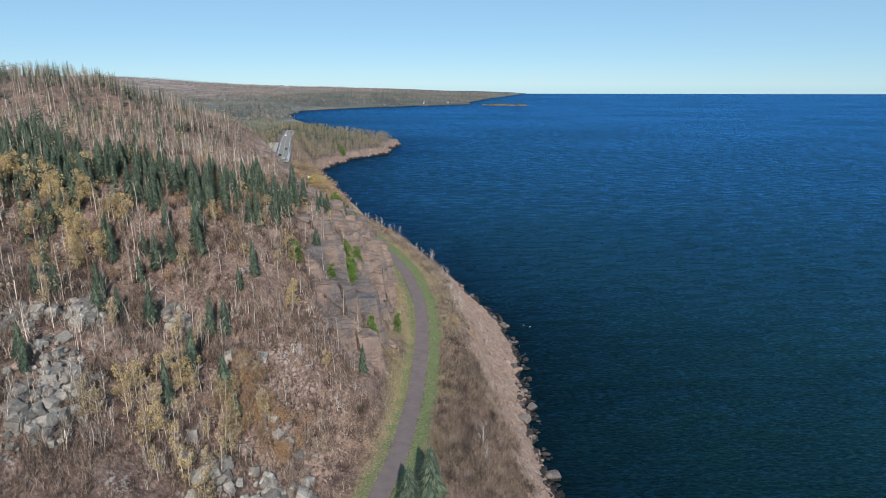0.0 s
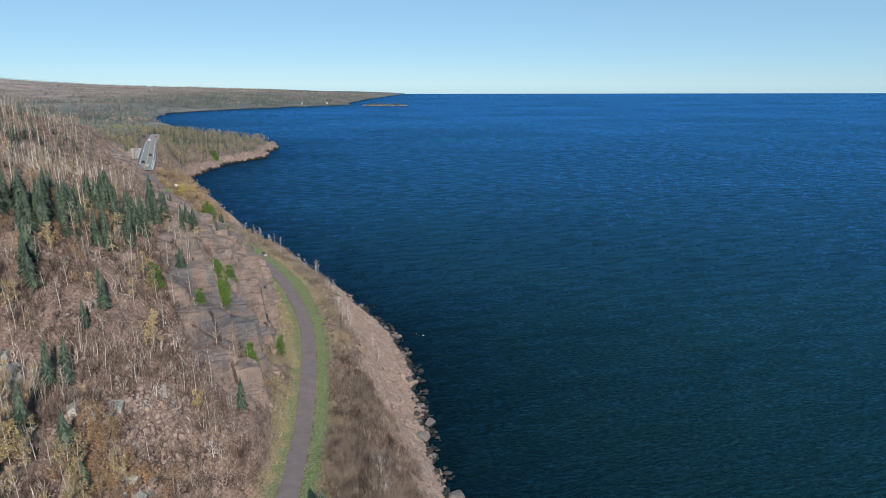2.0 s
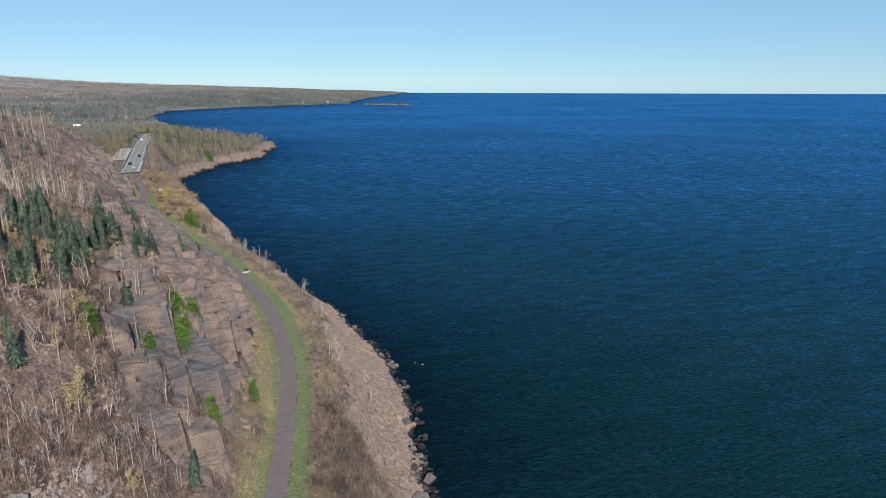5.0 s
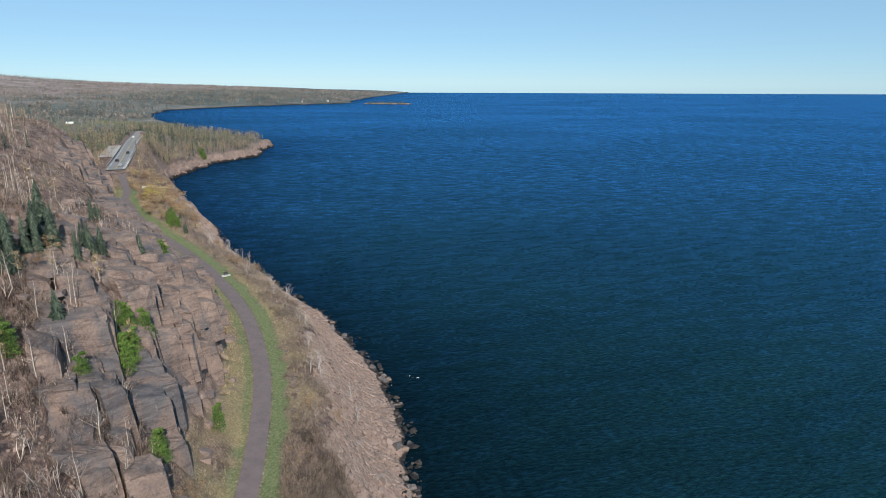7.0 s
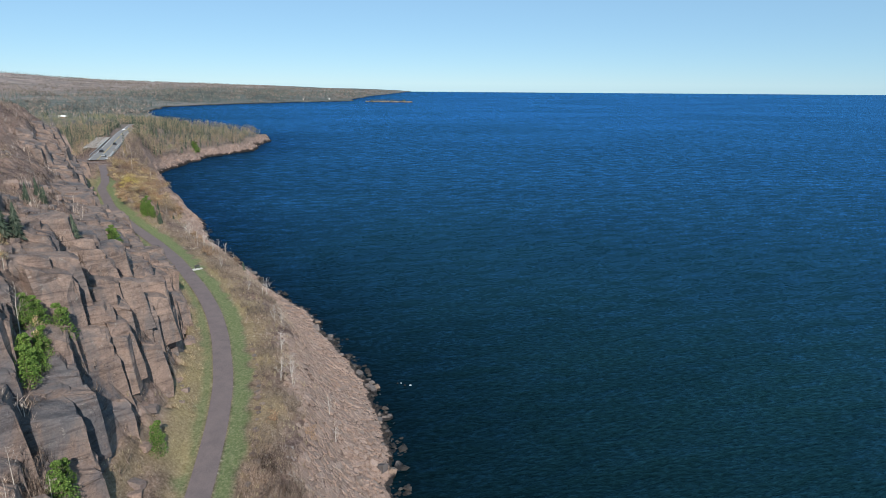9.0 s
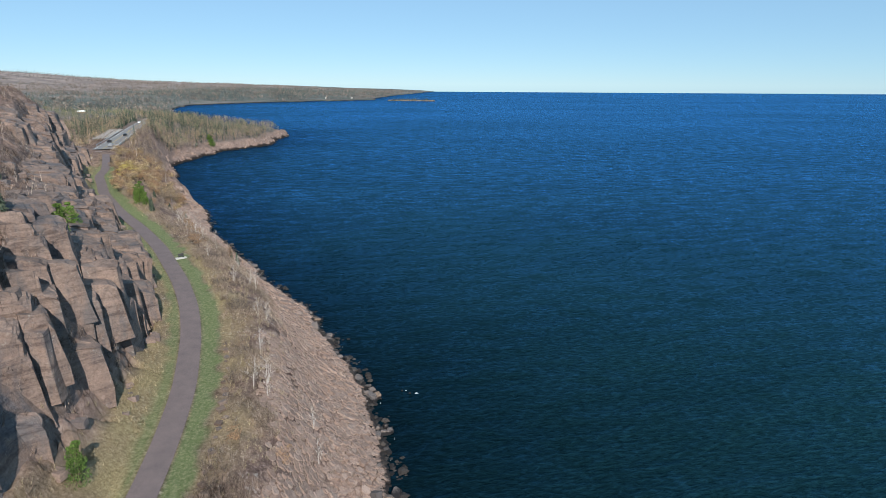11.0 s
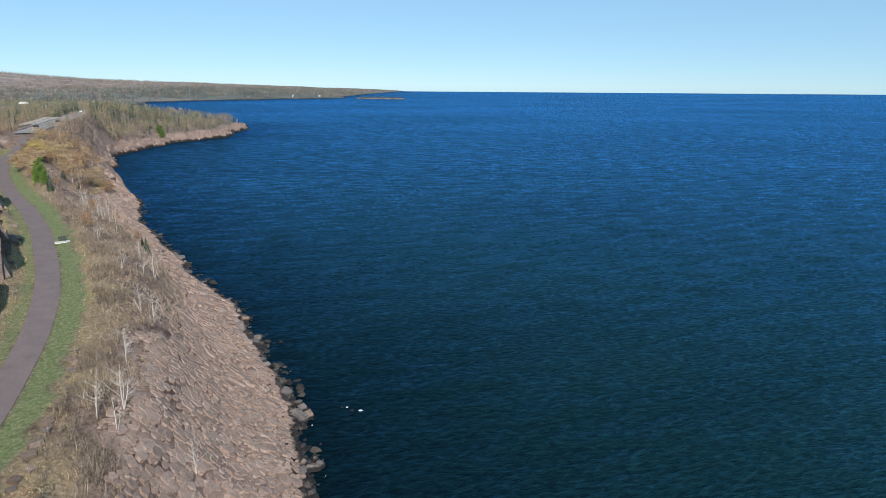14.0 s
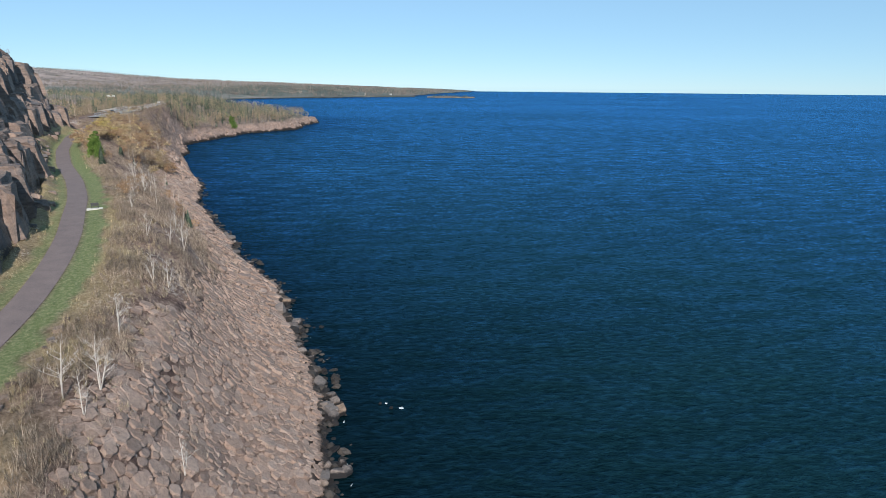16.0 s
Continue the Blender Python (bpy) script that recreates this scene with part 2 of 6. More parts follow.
def value_noise(x, y, scale, seed):
    """Smooth noise in -1..1 over arrays."""
    rng = np.random.default_rng(seed)
    table = rng.uniform(-1, 1, (256, 256))
    u, v = np.asarray(x) / scale, np.asarray(y) / scale
    i, j = np.floor(u).astype(int), np.floor(v).astype(int)
    fu, fv = u - i, v - j
    fu, fv = fu * fu * (3 - 2 * fu), fv * fv * (3 - 2 * fv)
    at = lambda a, b: table[a % 256, b % 256]
    return (at(i, j) * (1 - fu) + at(i + 1, j) * fu) * (1 - fv) + (at(i, j + 1) * (1 - fu) + at(i + 1, j + 1) * fu) * fv


def blocks(x, y, size, seed):
    """Jittered cells: a random number for the nearest cell and the nearness to its edge."""
    rng = np.random.default_rng(seed)
    jx, jy, val = rng.uniform(0.1, 0.9, (128, 128)), rng.uniform(0.1, 0.9, (128, 128)), rng.uniform(-1, 1, (128, 128))
    u, v = x / size, y / size
    i0, j0 = np.floor(u).astype(int), np.floor(v).astype(int)
    d1, d2, best = np.full(u.shape, 9.0), np.full(u.shape, 9.0), np.zeros(u.shape)
    for a in (-1, 0, 1):
        for b in (-1, 0, 1):
            i, j = (i0 + a) % 128, (j0 + b) % 128
            d = np.hypot(i0 + a + jx[i, j] - u, j0 + b + jy[i, j] - v)
            nearer = d < d1
            d2 = np.where(nearer, d1, np.minimum(d2, d))
            best = np.where(nearer, val[i, j], best)
            d1 = np.minimum(d, d1)
    return best, d2 - d1


def face_mask(d, y, n):
    top = np.interp(y, [88, 104, 118, 132, 160, 320], [18, 25, 28, 28, 22, 18]) + 4 * n
    foot = np.interp(y, [88, 105, 140, 156, 215, 232, 320], [8.5, 8.2, 7.2, 4.8, 4.8, 7.2, 7.2])
    return fade(foot, foot + 2.2, d) * fade(top + 2, top - 2, d) * fade(88, 96, y + 2.5 * n) * fade(318, 306, y)


def lie(x, y, crags=True):
    """Ground height and cover at places: z, and a dictionary of covers from 0 to 1."""
    x, y = np.asarray(x, float), np.asarray(y, float)
    xs, xt, zt = on(SHORE_X, y), on(TRAIL_X, y), on(TRAIL_Z, y)
    slope = (on(TRAIL_X, y + 3) - on(TRAIL_X, y - 3)) / 6
    bend = 1 / np.sqrt(1 + slope * slope)
    xs = xs + 1.2 * value_noise(y, y * 0, 9, 3) + 0.7 * value_noise(y, y * 0, 3.1, 4)
    far_shore = fade(330, 700, y)
    xs = xs + far_shore * (7 * value_noise(y, y * 0, 40, 5) + 4 * value_noise(y, y * 0, 13, 6))
    d = (xt - x) * np.where(y < 330, bend, 1)
    # inland rise, between stations
    k = np.clip(np.searchsorted(STATIONS, y) - 1, 0, len(STATIONS) - 2)
    w = np.clip((y - np.array(STATIONS)[k]) / np.diff(STATIONS)[k], 0, 1)
    rise = np.zeros(d.shape)
    for n in range(len(STATIONS)):
        r = np.interp(d, INLAND, RISES[n])
        rise += np.where(k == n, (1 - w) * r, 0) + np.where(k + 1 == n, w * r, 0)
    inland = zt + rise
    f = np.clip((xs - x) / np.maximum(xs - xt - 3.0, 1), 0, 1)
    f = np.where(y < 120, f ** (1 - 0.22 * fade(120, 100, y)), f)
    lake = zt * np.interp(f, *LAKESIDE)
    near = np.where(d > 0, inland, lake)
    # beyond the cliff: a bank along the shore and rising country
    e = xs - x
    back = np.interp(e, [0, 3, 7, 14, 40, 100, 300, 800, 2500], [0, 3.2, 4.4, 6.5, 9, 17, 28, 36, 60])
    back = back * np.where(y > 700, np.interp(y, [700, 800, 1100], [1, 0.75, 0.55]), 1)
    hill = 24 * np.exp(-(((x + 2400) / 1500) ** 2) - ((y - 4300) / 1300) ** 2) + 74 * np.exp(-(((x + 2900) / 650) ** 2) - ((y - 3300) / 900) ** 2)
    hill = hill * (1 - 0.35 * fade(-1500, -700, x))
    back = back + hill * fade(0, 500, e) + fade(900, 1800, y) * fade(100, 600, e) * 7 * value_noise(x, y, 260, 8)
    m = fade(296, 352, y)
    z = near * (1 - m) + back * m
    z = z + 18.5 * np.exp(-(((x + 225) / 72) ** 2) - ((y - 215) / 60) ** 2)
    z = z + 22 * np.exp(-(((x + 340) / 125) ** 2) - ((y - 300) / 85) ** 2) * fade(50, 120, xt - x)
    # the highway's bed
    r = np.abs(x - on(ROAD_X, y)) * 0.9
    bed = fade(np.interp(y, [330, 380, 420], [46, 40, 26]), 9, r) * fade(312, 345, y) * fade(680, 640, y)
    z = z * (1 - bed) + (on(ROAD_Z, y) - 0.4) * bed
    # lake bed
    z = np.where(e < 0, np.maximum(-12, e * 0.35) - 0.1, z)
    land = fade(0, 3, e)
    flat = fade(4.5, 2.2, np.abs(x - xt) * bend) * (1 - m)
    cut = fade(8.0, 5.5, d) * fade(-7, -4.5, d) * (1 - m)
    # covers
    n1, n2, n3 = value_noise(x, y, 7, 11), value_noise(x, y, 2.3, 12), value_noise(x, y, 24, 13)
    scarp = fade(5.5, 8, d + 1.2 * n1) * fade(92, 104, y + 4 * n1) * (1 - fade(300, 330, y))
    top = 30 + 9 * n3
    rock = np.maximum(face_mask(d, y, n3), scarp * fade(top + 6, top - 6, d + 4 * n1) * fade(-0.25, 0.3, n1 + 0.5 * n2))
    rock = np.maximum(rock, fade(14, 20, d) * fade(46, 36, d) * fade(52, 62, y) * fade(80, 72, y + 3 * n1) * fade(-0.1, 0.3, n1 + 0.4 * n2) * 0.9)
    rock = np.maximum(rock, fade(0.45, 0.62, n1 * 0.6 + n3 * 0.5) * fade(12, 20, d) * (1 - m) * 0.7)
    shore_rock = fade(0.62, 0.3, f + 0.1 * n1 + 0.3 * fade(118, 104, y)) * (d < 0) * (1 - m)
    rock = np.maximum(rock, shore_rock * 0.75)
    rock = np.maximum(rock, m * fade(17, 9, e + 4 * n1) * (1 - 0.8 * fade(850, 1100, y)))
    near_k = np.interp(y, [82, 108], [0.6, 1.0])
    verge_in = fade(1.2, 2.0, d) * fade(9.0 * near_k, 5.6 * near_k, d + 1.6 * n1) * (1 - m) * fade(50, 60, y)
    verge_out = fade(-1.2, -2.0, d) * fade(-6.0, -4.2, d + 0.8 * n1 - 1.2 * fade(100, 86, y)) * (1 - m)
    grass = np.maximum(verge_in * fade(3.6, 2.4, d + 0.9 * n2) * 0.8, verge_out * fade(-4.8, -3.8, d + 0.8 * n2))
    dry = np.maximum(verge_in * np.clip(0.62 + 0.3 * n2 + 0.45 * n1, 0.1, 1), fade(-10, -5, d + 2 * n1) * fade(-3.5, -4.8, d) * (1 - m) * (0.55 + 0.45 * n1))
    far = fade(420, 900, y)
    wet = fade(1.8, 0.9, z + 0.4 * n2) * fade(4, 2.0, e) * (1 - m) + m * fade(2.6, 1.2, z + 0.5 * n1) * fade(7, 3, e)
    # relief
    strike = radians(14)
    u, v = x * math.cos(strike) - y * math.sin(strike), x * math.sin(strike) + y * math.cos(strike)
    c1, e1 = blocks(u * 1.0 + 0.6 * n2, v * 0.55 + 0.5 * n1, 3.4, 21)
    c2, e2 = blocks(u * 1.1, v * 0.8, 1.5, 22)
    face = face_mask(d, y, n3)
    crag = rock * (d > 0) * (1 - m) * (1 - flat) * (1 - face)
    z = z + crag * (0.95 * c1 + 0.3 * c2 - 1.5 * fade(0.16, 0.02, e1) - 0.35 * fade(0.16, 0.02, e2))
    rough = (1 - np.maximum(cut, flat)) * land * (1 - bed)
    z = z + rough * (0.35 * n1 + 0.16 * n2) + rough * fade(20, 60, d) * (1 - m) * (1.8 * n3 + 1.2 * value_noise(x, y, 55, 15))
    c4, e4 = blocks(x * 0.8 + y * 0.6, (y * 0.8 - x * 0.6) * 0.55, 6.5, 24)
    z = z + m * land * fade(20, 10, e) * fade(1000, 800, y) * (1.5 * c4 - 1.6 * fade(0.2, 0.04, e4) + 0.8 * n2)
    cz, ce = blocks(x, y, 1.1, 23)
    z = z - (3.2 * face if crags else 0)
    z = z + shore_rock * land * (0.28 * cz - 0.3 * fade(0.14, 0.02, ce))
    z = z * (1 - flat) + (zt - 0.06) * flat
    return z, {"rock": rock * (1 - flat), "grass": np.clip(grass, 0, 1) * (1 - far), "dry": np.clip(dry, 0, 1) * (1 - far),
               "far": far * (1 - 0.8 * rock), "wet": wet,
               "moor": fade(750, 1250, e + 260 * value_noise(x, y, 420, 17)) * fade(1500, 2300, y)}


def ground_height(x, y):
    return lie(np.array([x], float), np.array([y], float), False)[0][0]


def mesh_object(name, verts, faces, material, parent=None, smooth=False):
    me = bpy.data.meshes.new(name)
    me.from_pydata(verts, [], faces)
    me.materials.append(material)
    if smooth:
        me.polygons.foreach_set("use_smooth", [True] * len(me.polygons))
    ob = new(name, me)
    if parent:
        ob.parent = parent
    return ob


def quads(rows, cols):
    a = np.arange(rows * cols).reshape(rows, cols)
    return np.stack([a[:-1, :-1], a[:-1, 1:], a[1:, 1:], a[1:, :-1]], -1).reshape(-1, 4)


def build_ground():
    ys = np.concatenate([np.linspace(-400, 30, 22)[:-1], np.arange(30, 42, 1.5), np.arange(42, 225, 0.62), np.arange(225, 340, 1.1),
                         np.arange(340, 860, 2.6), np.geomspace(860, 4950, 90)])
    off = np.concatenate([-np.geomspace(4200, 130, 46), np.arange(-126, -46, 2.4), np.arange(-46, 36, 0.6), np.arange(36, 70, 3.0), np.geomspace(72, 700, 12)])
    yy, oo = np.meshgrid(ys, off, indexing="ij")
    # columns follow the trail near it and the shore beyond it
    m = fade(250, 420, yy)
    base = on(TRAIL_X, yy) * (1 - m) + (on(SHORE_X, yy) - 25) * m
    xx = base + oo
    z, cover = lie(xx.ravel(), yy.ravel())
    verts = np.stack([xx.ravel(), yy.ravel(), z], -1)
    me = bpy.data.meshes.new("ground")
    f = quads(*xx.shape)
    me.vertices.add(len(verts))
    me.vertices.foreach_set("co", verts.astype(np.float32).ravel())
    me.loops.add(f.size)
    me.loops.foreach_set("vertex_index", f.ravel().astype(np.int32))
    me.polygons.add(len(f))
    me.polygons.foreach_set("loop_start", np.arange(0, f.size, 4, dtype=np.int32))
    me.update(calc_edges=True)
    for name, v in cover.items():
        a = me.attributes.new(name, "FLOAT", "POINT")
        a.data.foreach_set("value", v.astype(np.float32))
    me.materials.append(GROUND)
    me.validate()
    ob = new("ground", me)
    return tagged(ob, "steep wooded lakeshore hillside of reddish rock, brush and grass", "ground", kind="structure")


ground = build_ground()


def build_water():
    """The lake: a sheet that knows how far out from the shore it lies."""
    ys = np.concatenate([np.arange(-600, 40, 80.0), np.arange(40, 800, 20.0), np.geomspace(800, 4950, 40)])
    out = np.array([-4000, -600, -60, 0, 4, 9, 16, 26, 40, 60, 90, 130, 190, 280, 400, 600, 1000, 2000, 3600, 6000], float)
    yy, oo = np.meshgrid(ys, out, indexing="ij")
    xx = on(SHORE_X, yy) + oo
    verts = np.stack([xx.ravel(), yy.ravel(), 0 * xx.ravel()], -1)
    ob = mesh_object("water", verts.tolist(), quads(*xx.shape).tolist(), WATER)
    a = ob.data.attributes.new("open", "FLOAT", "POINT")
    # 0 at the shore to 1 far out; drives the painted brightening
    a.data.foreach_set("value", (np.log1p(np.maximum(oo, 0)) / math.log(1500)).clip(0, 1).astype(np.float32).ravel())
    return tagged(ob, "deep blue lake with fine wind ripples reaching the horizon", "water", kind="structure")


water = build_water()


def strip(name, ys, centre, zline, half, lift, material, n=3):
    cx, cz = on(centre, ys), on(zline, ys)
    tx, ty = np.gradient(cx, ys), np.ones(len(ys))
    length = np.hypot(tx, ty)
    nx, ny = ty / length, -tx / length
    verts = []
    for k in range(len(ys)):
        for s in np.linspace(-half, half, n):
            verts.append((cx[k] + nx[k] * s, ys[k] + ny[k] * s, cz[k] + lift))
    return mesh_object(name, verts, [tuple(q) for q in quads(len(ys), n)], material)


trail = tagged(strip("path", np.arange(-120, 344, 1.5), TRAIL_X, TRAIL_Z, 1.5, 0.02, ASPHALT), "paved mauve-grey asphalt cycle path along the cliff foot", "path", kind="structure")
road = tagged(strip("road", np.arange(363, 645, 6.0), ROAD_X, ROAD_Z, 4.7, 0.05, HIGHWAY), "two-lane grey asphalt highway running through woods", "road", kind="structure")


# ---------------------------------------------------------------- materials of the things
def leaf_material(name, low, mid, high, rough=0.8, mottle=0.13, deep=0.7):
    m = Mat(name, rough, 0.15)
    c = m.ramp(m.island(), [(0.05, low), (0.5, mid), (0.95, high)])
    t = m.ramp(m.noise(mottle, 3), [(0.34, (deep, deep, deep * 1.03)), (0.66, (1.3, 1.25, 1.2))])
    m.color(m.mix(1.0, c, t, "MULTIPLY"))
    return m.m


def bark_material(name, low, high, marks=None):
    m = Mat(name, 0.85, 0.2)
    c = m.ramp(m.noise(3.0, 5, 0.7), [(0.3, low), (0.7, high)])
    if marks:
        c = m.mix(m.ramp(m.noise(2.2, 3, 0.5, m.pos((1, 1, 5))), [(0.6, (0.0,)), (0.66, (0.8,))]), c, marks)
    m.color(c)
    return m.m


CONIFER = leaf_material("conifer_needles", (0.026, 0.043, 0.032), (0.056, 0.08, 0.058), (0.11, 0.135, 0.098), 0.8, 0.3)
# bay and ridge needles lightened and blued to paint in distance haze
HAZY_BAYGREEN = leaf_material("hazy_distant_forest", (0.055, 0.075, 0.07), (0.086, 0.112, 0.104), (0.128, 0.152, 0.14), 0.8, 0.012, 0.62)
CEDAR = leaf_material("cedar_foliage", (0.045, 0.09, 0.02), (0.1, 0.175, 0.035), (0.18, 0.27, 0.075))
GOLD = leaf_material("golden_leaves", (0.2, 0.14, 0.065), (0.37, 0.275, 0.135), (0.53, 0.42, 0.23), 0.8, 0.35)
OLIVE = leaf_material("olive_leaves", (0.085, 0.095, 0.056), (0.175, 0.185, 0.11), (0.31, 0.3, 0.19), 0.8, 0.09, 0.65)
YELLOW_LEAF = leaf_material("yellow_leaves", (0.2, 0.15, 0.05), (0.39, 0.31, 0.1), (0.55, 0.46, 0.18), 0.8, 0.4)
STRAW = leaf_material("straw_leaves", (0.17, 0.12, 0.06), (0.36, 0.27, 0.15), (0.55, 0.45, 0.28))
RUST = leaf_material("rust_leaves", (0.15, 0.085, 0.05), (0.28, 0.175, 0.105), (0.42, 0.3, 0.19))
TAN = leaf_material("tan_twigs", (0.135, 0.103, 0.076), (0.255, 0.195, 0.14), (0.39, 0.31, 0.225), 0.8, 0.09, 0.65)
DRYBRUSH = leaf_material("dry_brush", (0.1, 0.078, 0.066), (0.26, 0.205, 0.165), (0.5, 0.42, 0.34), 0.8, 0.16, 0.45)
STEM = leaf_material("pale_stems", (0.2, 0.155, 0.125), (0.38, 0.315, 0.265), (0.6, 0.53, 0.47))
BRUSH = leaf_material("bare_brush", (0.045, 0.032, 0.028), (0.195, 0.143, 0.113), (0.44, 0.355, 0.3), 0.8, 0.4, 0.3)
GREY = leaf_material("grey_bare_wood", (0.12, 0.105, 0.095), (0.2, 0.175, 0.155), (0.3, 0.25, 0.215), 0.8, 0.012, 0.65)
TWIG = leaf_material("bare_twigs", (0.16, 0.13, 0.112), (0.32, 0.265, 0.23), (0.5, 0.44, 0.385))
BIRCH = bark_material("pale_birch_bark", (0.36, 0.31, 0.26), (0.58, 0.52, 0.46), (0.12, 0.1, 0.09))
SNAG = bark_material("weathered_dead_wood", (0.3, 0.265, 0.24), (0.62, 0.57, 0.52))
BARK = bark_material("dark_bark", (0.05, 0.035, 0.028), (0.14, 0.105, 0.085))
HAY = leaf_material("dry_grass", (0.16, 0.115, 0.06), (0.38, 0.31, 0.19), (0.58, 0.5, 0.34), 0.8, 0.4, 0.55)
BLADE = leaf_material("green_grass", (0.07, 0.095, 0.042), (0.16, 0.192, 0.09), (0.33, 0.32, 0.185), 0.8, 0.35, 0.6)


def rock_material(name, tones, each=True, spread=False, wet=False, stained=0.7):
    m = Mat(name, 0.88, 0.25)
    base = m.ramp(m.noise(0.16, 4, 0.6, m.pos((1, 1, 0.5)), 0.6) if spread else m.each() if each else m.island(), [(0.32, tones[0]), (0.45, tones[1]), (0.55, tones[2]), (0.68, tones[3])] if spread else [(0.02, tones[0]), (0.35, tones[1]), (0.7, tones[2]), (0.98, tones[3])])
    if spread:
        far = m.n.new("ShaderNodeVectorMath")
        far.operation = "DISTANCE"
        m.link(m.pos(), far.inputs[0])
        far.inputs[1].default_value = (-40.5, 110.5, 26.5)
        span = m.math("MULTIPLY", far.outputs["Value"], 0.095)
        shift = m.ramp(span, [(0.35, (0.0,)), (1.0, (0.18,))])
        base = m.ramp(m.math("ADD", m.noise(0.16, 5, 0.65, m.pos((1, 1, 0.5)), 0.6), m.math("SUBTRACT", shift, 0.11)), [(0.32, tones[0]), (0.45, tones[1]), (0.55, tones[2]), (0.68, tones[3])])
    grain, stain = m.noise(3.5, 7, 0.72), m.noise(0.45, 5, 0.6, m.pos((1, 1, 0.35)))
    c = m.mix(1.0, base, m.ramp(grain, [(0.28, (0.6, 0.58, 0.58)), (0.5, (1.0, 1.0, 1.0)), (0.74, (1.3, 1.27, 1.22))]), "MULTIPLY")
    c = m.mix(m.ramp(stain, [(0.5, (0.0,)), (0.66, (stained,))]), c, (0.12, 0.115, 0.12))
    vein = m.voronoi(0.4, "DISTANCE_TO_EDGE", m.mix(0.12, m.pos((1, 1, 0.8), (0.3, 0.5, 0.2)), m.n.new("ShaderNodeTexNoise").outputs["Color"]))
    c = m.mix(m.ramp(vein, [(0.0, (0.4,)), (0.012, (0.0,))]), c, (0.07, 0.058, 0.055))
    if spread:
        ledge = m.noise(0.55, 6, 0.7, m.pos((0.35, 0.35, 2.2), (0.12, 0.2, 0)), 0.8)
        c = m.mix(1.0, c, m.ramp(ledge, [(0.36, (0.62, 0.6, 0.6)), (0.5, (1.0, 1.0, 1.0)), (0.66, (1.22, 1.18, 1.14))]), "MULTIPLY")
        lichen = m.noise(1.4, 6, 0.75)
        c = m.mix(m.ramp(lichen, [(0.6, (0.0,)), (0.68, (0.55,))]), c, (0.36, 0.33, 0.29))
    if wet:
        height = m.n.new("ShaderNodeSeparateXYZ")
        m.link(m.n.new("ShaderNodeNewGeometry").outputs["Position"], height.inputs[0])
        edge = m.math("ADD", m.math("MULTIPLY", height.outputs["Z"], 0.9), m.math("MULTIPLY", grain, 0.5))
        c = m.mix(m.ramp(edge, [(0.66, (0.96,)), (0.95, (0.0,))]), c, (0.013, 0.013, 0.015))
    m.color(c)
    return m.bump(m.math("ADD", grain, m.math("MULTIPLY", vein, 1.5)), 0.8, 0.25).m


SLAB = rock_material("cliff_rock", [(0.13, 0.12, 0.125), (0.2, 0.155, 0.14), (0.26, 0.19, 0.16), (0.31, 0.23, 0.19)])
STONE = rock_material("talus_rock", [(0.25, 0.176, 0.143), (0.285, 0.203, 0.165), (0.312, 0.225, 0.184), (0.355, 0.268, 0.226)], False, False, True, 0.15)
WETSTONE = rock_material("wet_shore_rock", [(0.018, 0.017, 0.017), (0.03, 0.027, 0.026), (0.045, 0.039, 0.036), (0.075, 0.064, 0.058)], False, False, False, 0.1)
SLABSTONE = rock_material("talus_slab_rock", [(0.25, 0.176, 0.143), (0.285, 0.203, 0.165), (0.312, 0.225, 0.184), (0.355, 0.268, 0.226)], True, False, True, 0.15)
FACE = rock_material("cliff_face_rock", [(0.085, 0.085, 0.095), (0.13, 0.115, 0.117), (0.2, 0.148, 0.126), (0.25, 0.187, 0.158)], False, True)
BOULDER = rock_material("shore_boulder_rock", [(0.1, 0.088, 0.086), (0.15, 0.128, 0.12), (0.21, 0.175, 0.16), (0.23, 0.165, 0.125)], True, False, True)


def plain(name, c, rough=0.6, metal=0.0, spec=0.4):
    m = Mat(name, rough, spec)
    m.b.inputs["Metallic"].default_value = metal
    v = m.ramp(m.noise(1.7, 4), [(0.3, (0.86, 0.86, 0.86)), (0.7, (1.06, 1.06, 1.06))])
    m.color(m.mix(1.0, v, c, "MULTIPLY"))
    return m.m


CONCRETE = plain("pale_concrete", (0.55, 0.53, 0.49), 0.9)
WHITE = plain("white_paint", (0.8, 0.8, 0.78), 0.5)
YELLOW = plain("yellow_road_paint", (0.6, 0.42, 0.06), 0.7)
DARK = plain("dark_metal", (0.05, 0.05, 0.05), 0.5)
STEEL = plain("galvanised_steel", (0.5, 0.5, 0.5), 0.45, 0.7)
RUBBER = plain("rubber", (0.02, 0.02, 0.02), 0.9)
GLASS = plain("tinted_car_glass", (0.03, 0.035, 0.04), 0.1, 0.0, 0.6)
PAINTS = [plain("black_car_paint", (0.03, 0.03, 0.035), 0.25), plain("white_car_paint", (0.75, 0.75, 0.75), 0.3),
          plain("silver_car_paint", (0.42, 0.43, 0.45), 0.3, 0.4), plain("red_car_paint", (0.25, 0.04, 0.03), 0.3)]
WOOD = plain("weathered_brown_wood", (0.24, 0.17, 0.11), 0.85)
FOAM = plain("white_water_foam", (0.55, 0.58, 0.6), 0.9)
EDGE = rock_material("edging_rock", [(0.12, 0.085, 0.07), (0.17, 0.125, 0.1), (0.22, 0.165, 0.135), (0.27, 0.21, 0.175)])
GRAVEL = plain("pale_roadside_gravel", (0.4, 0.36, 0.32), 0.95)

# ---------------------------------------------------------------- shapes


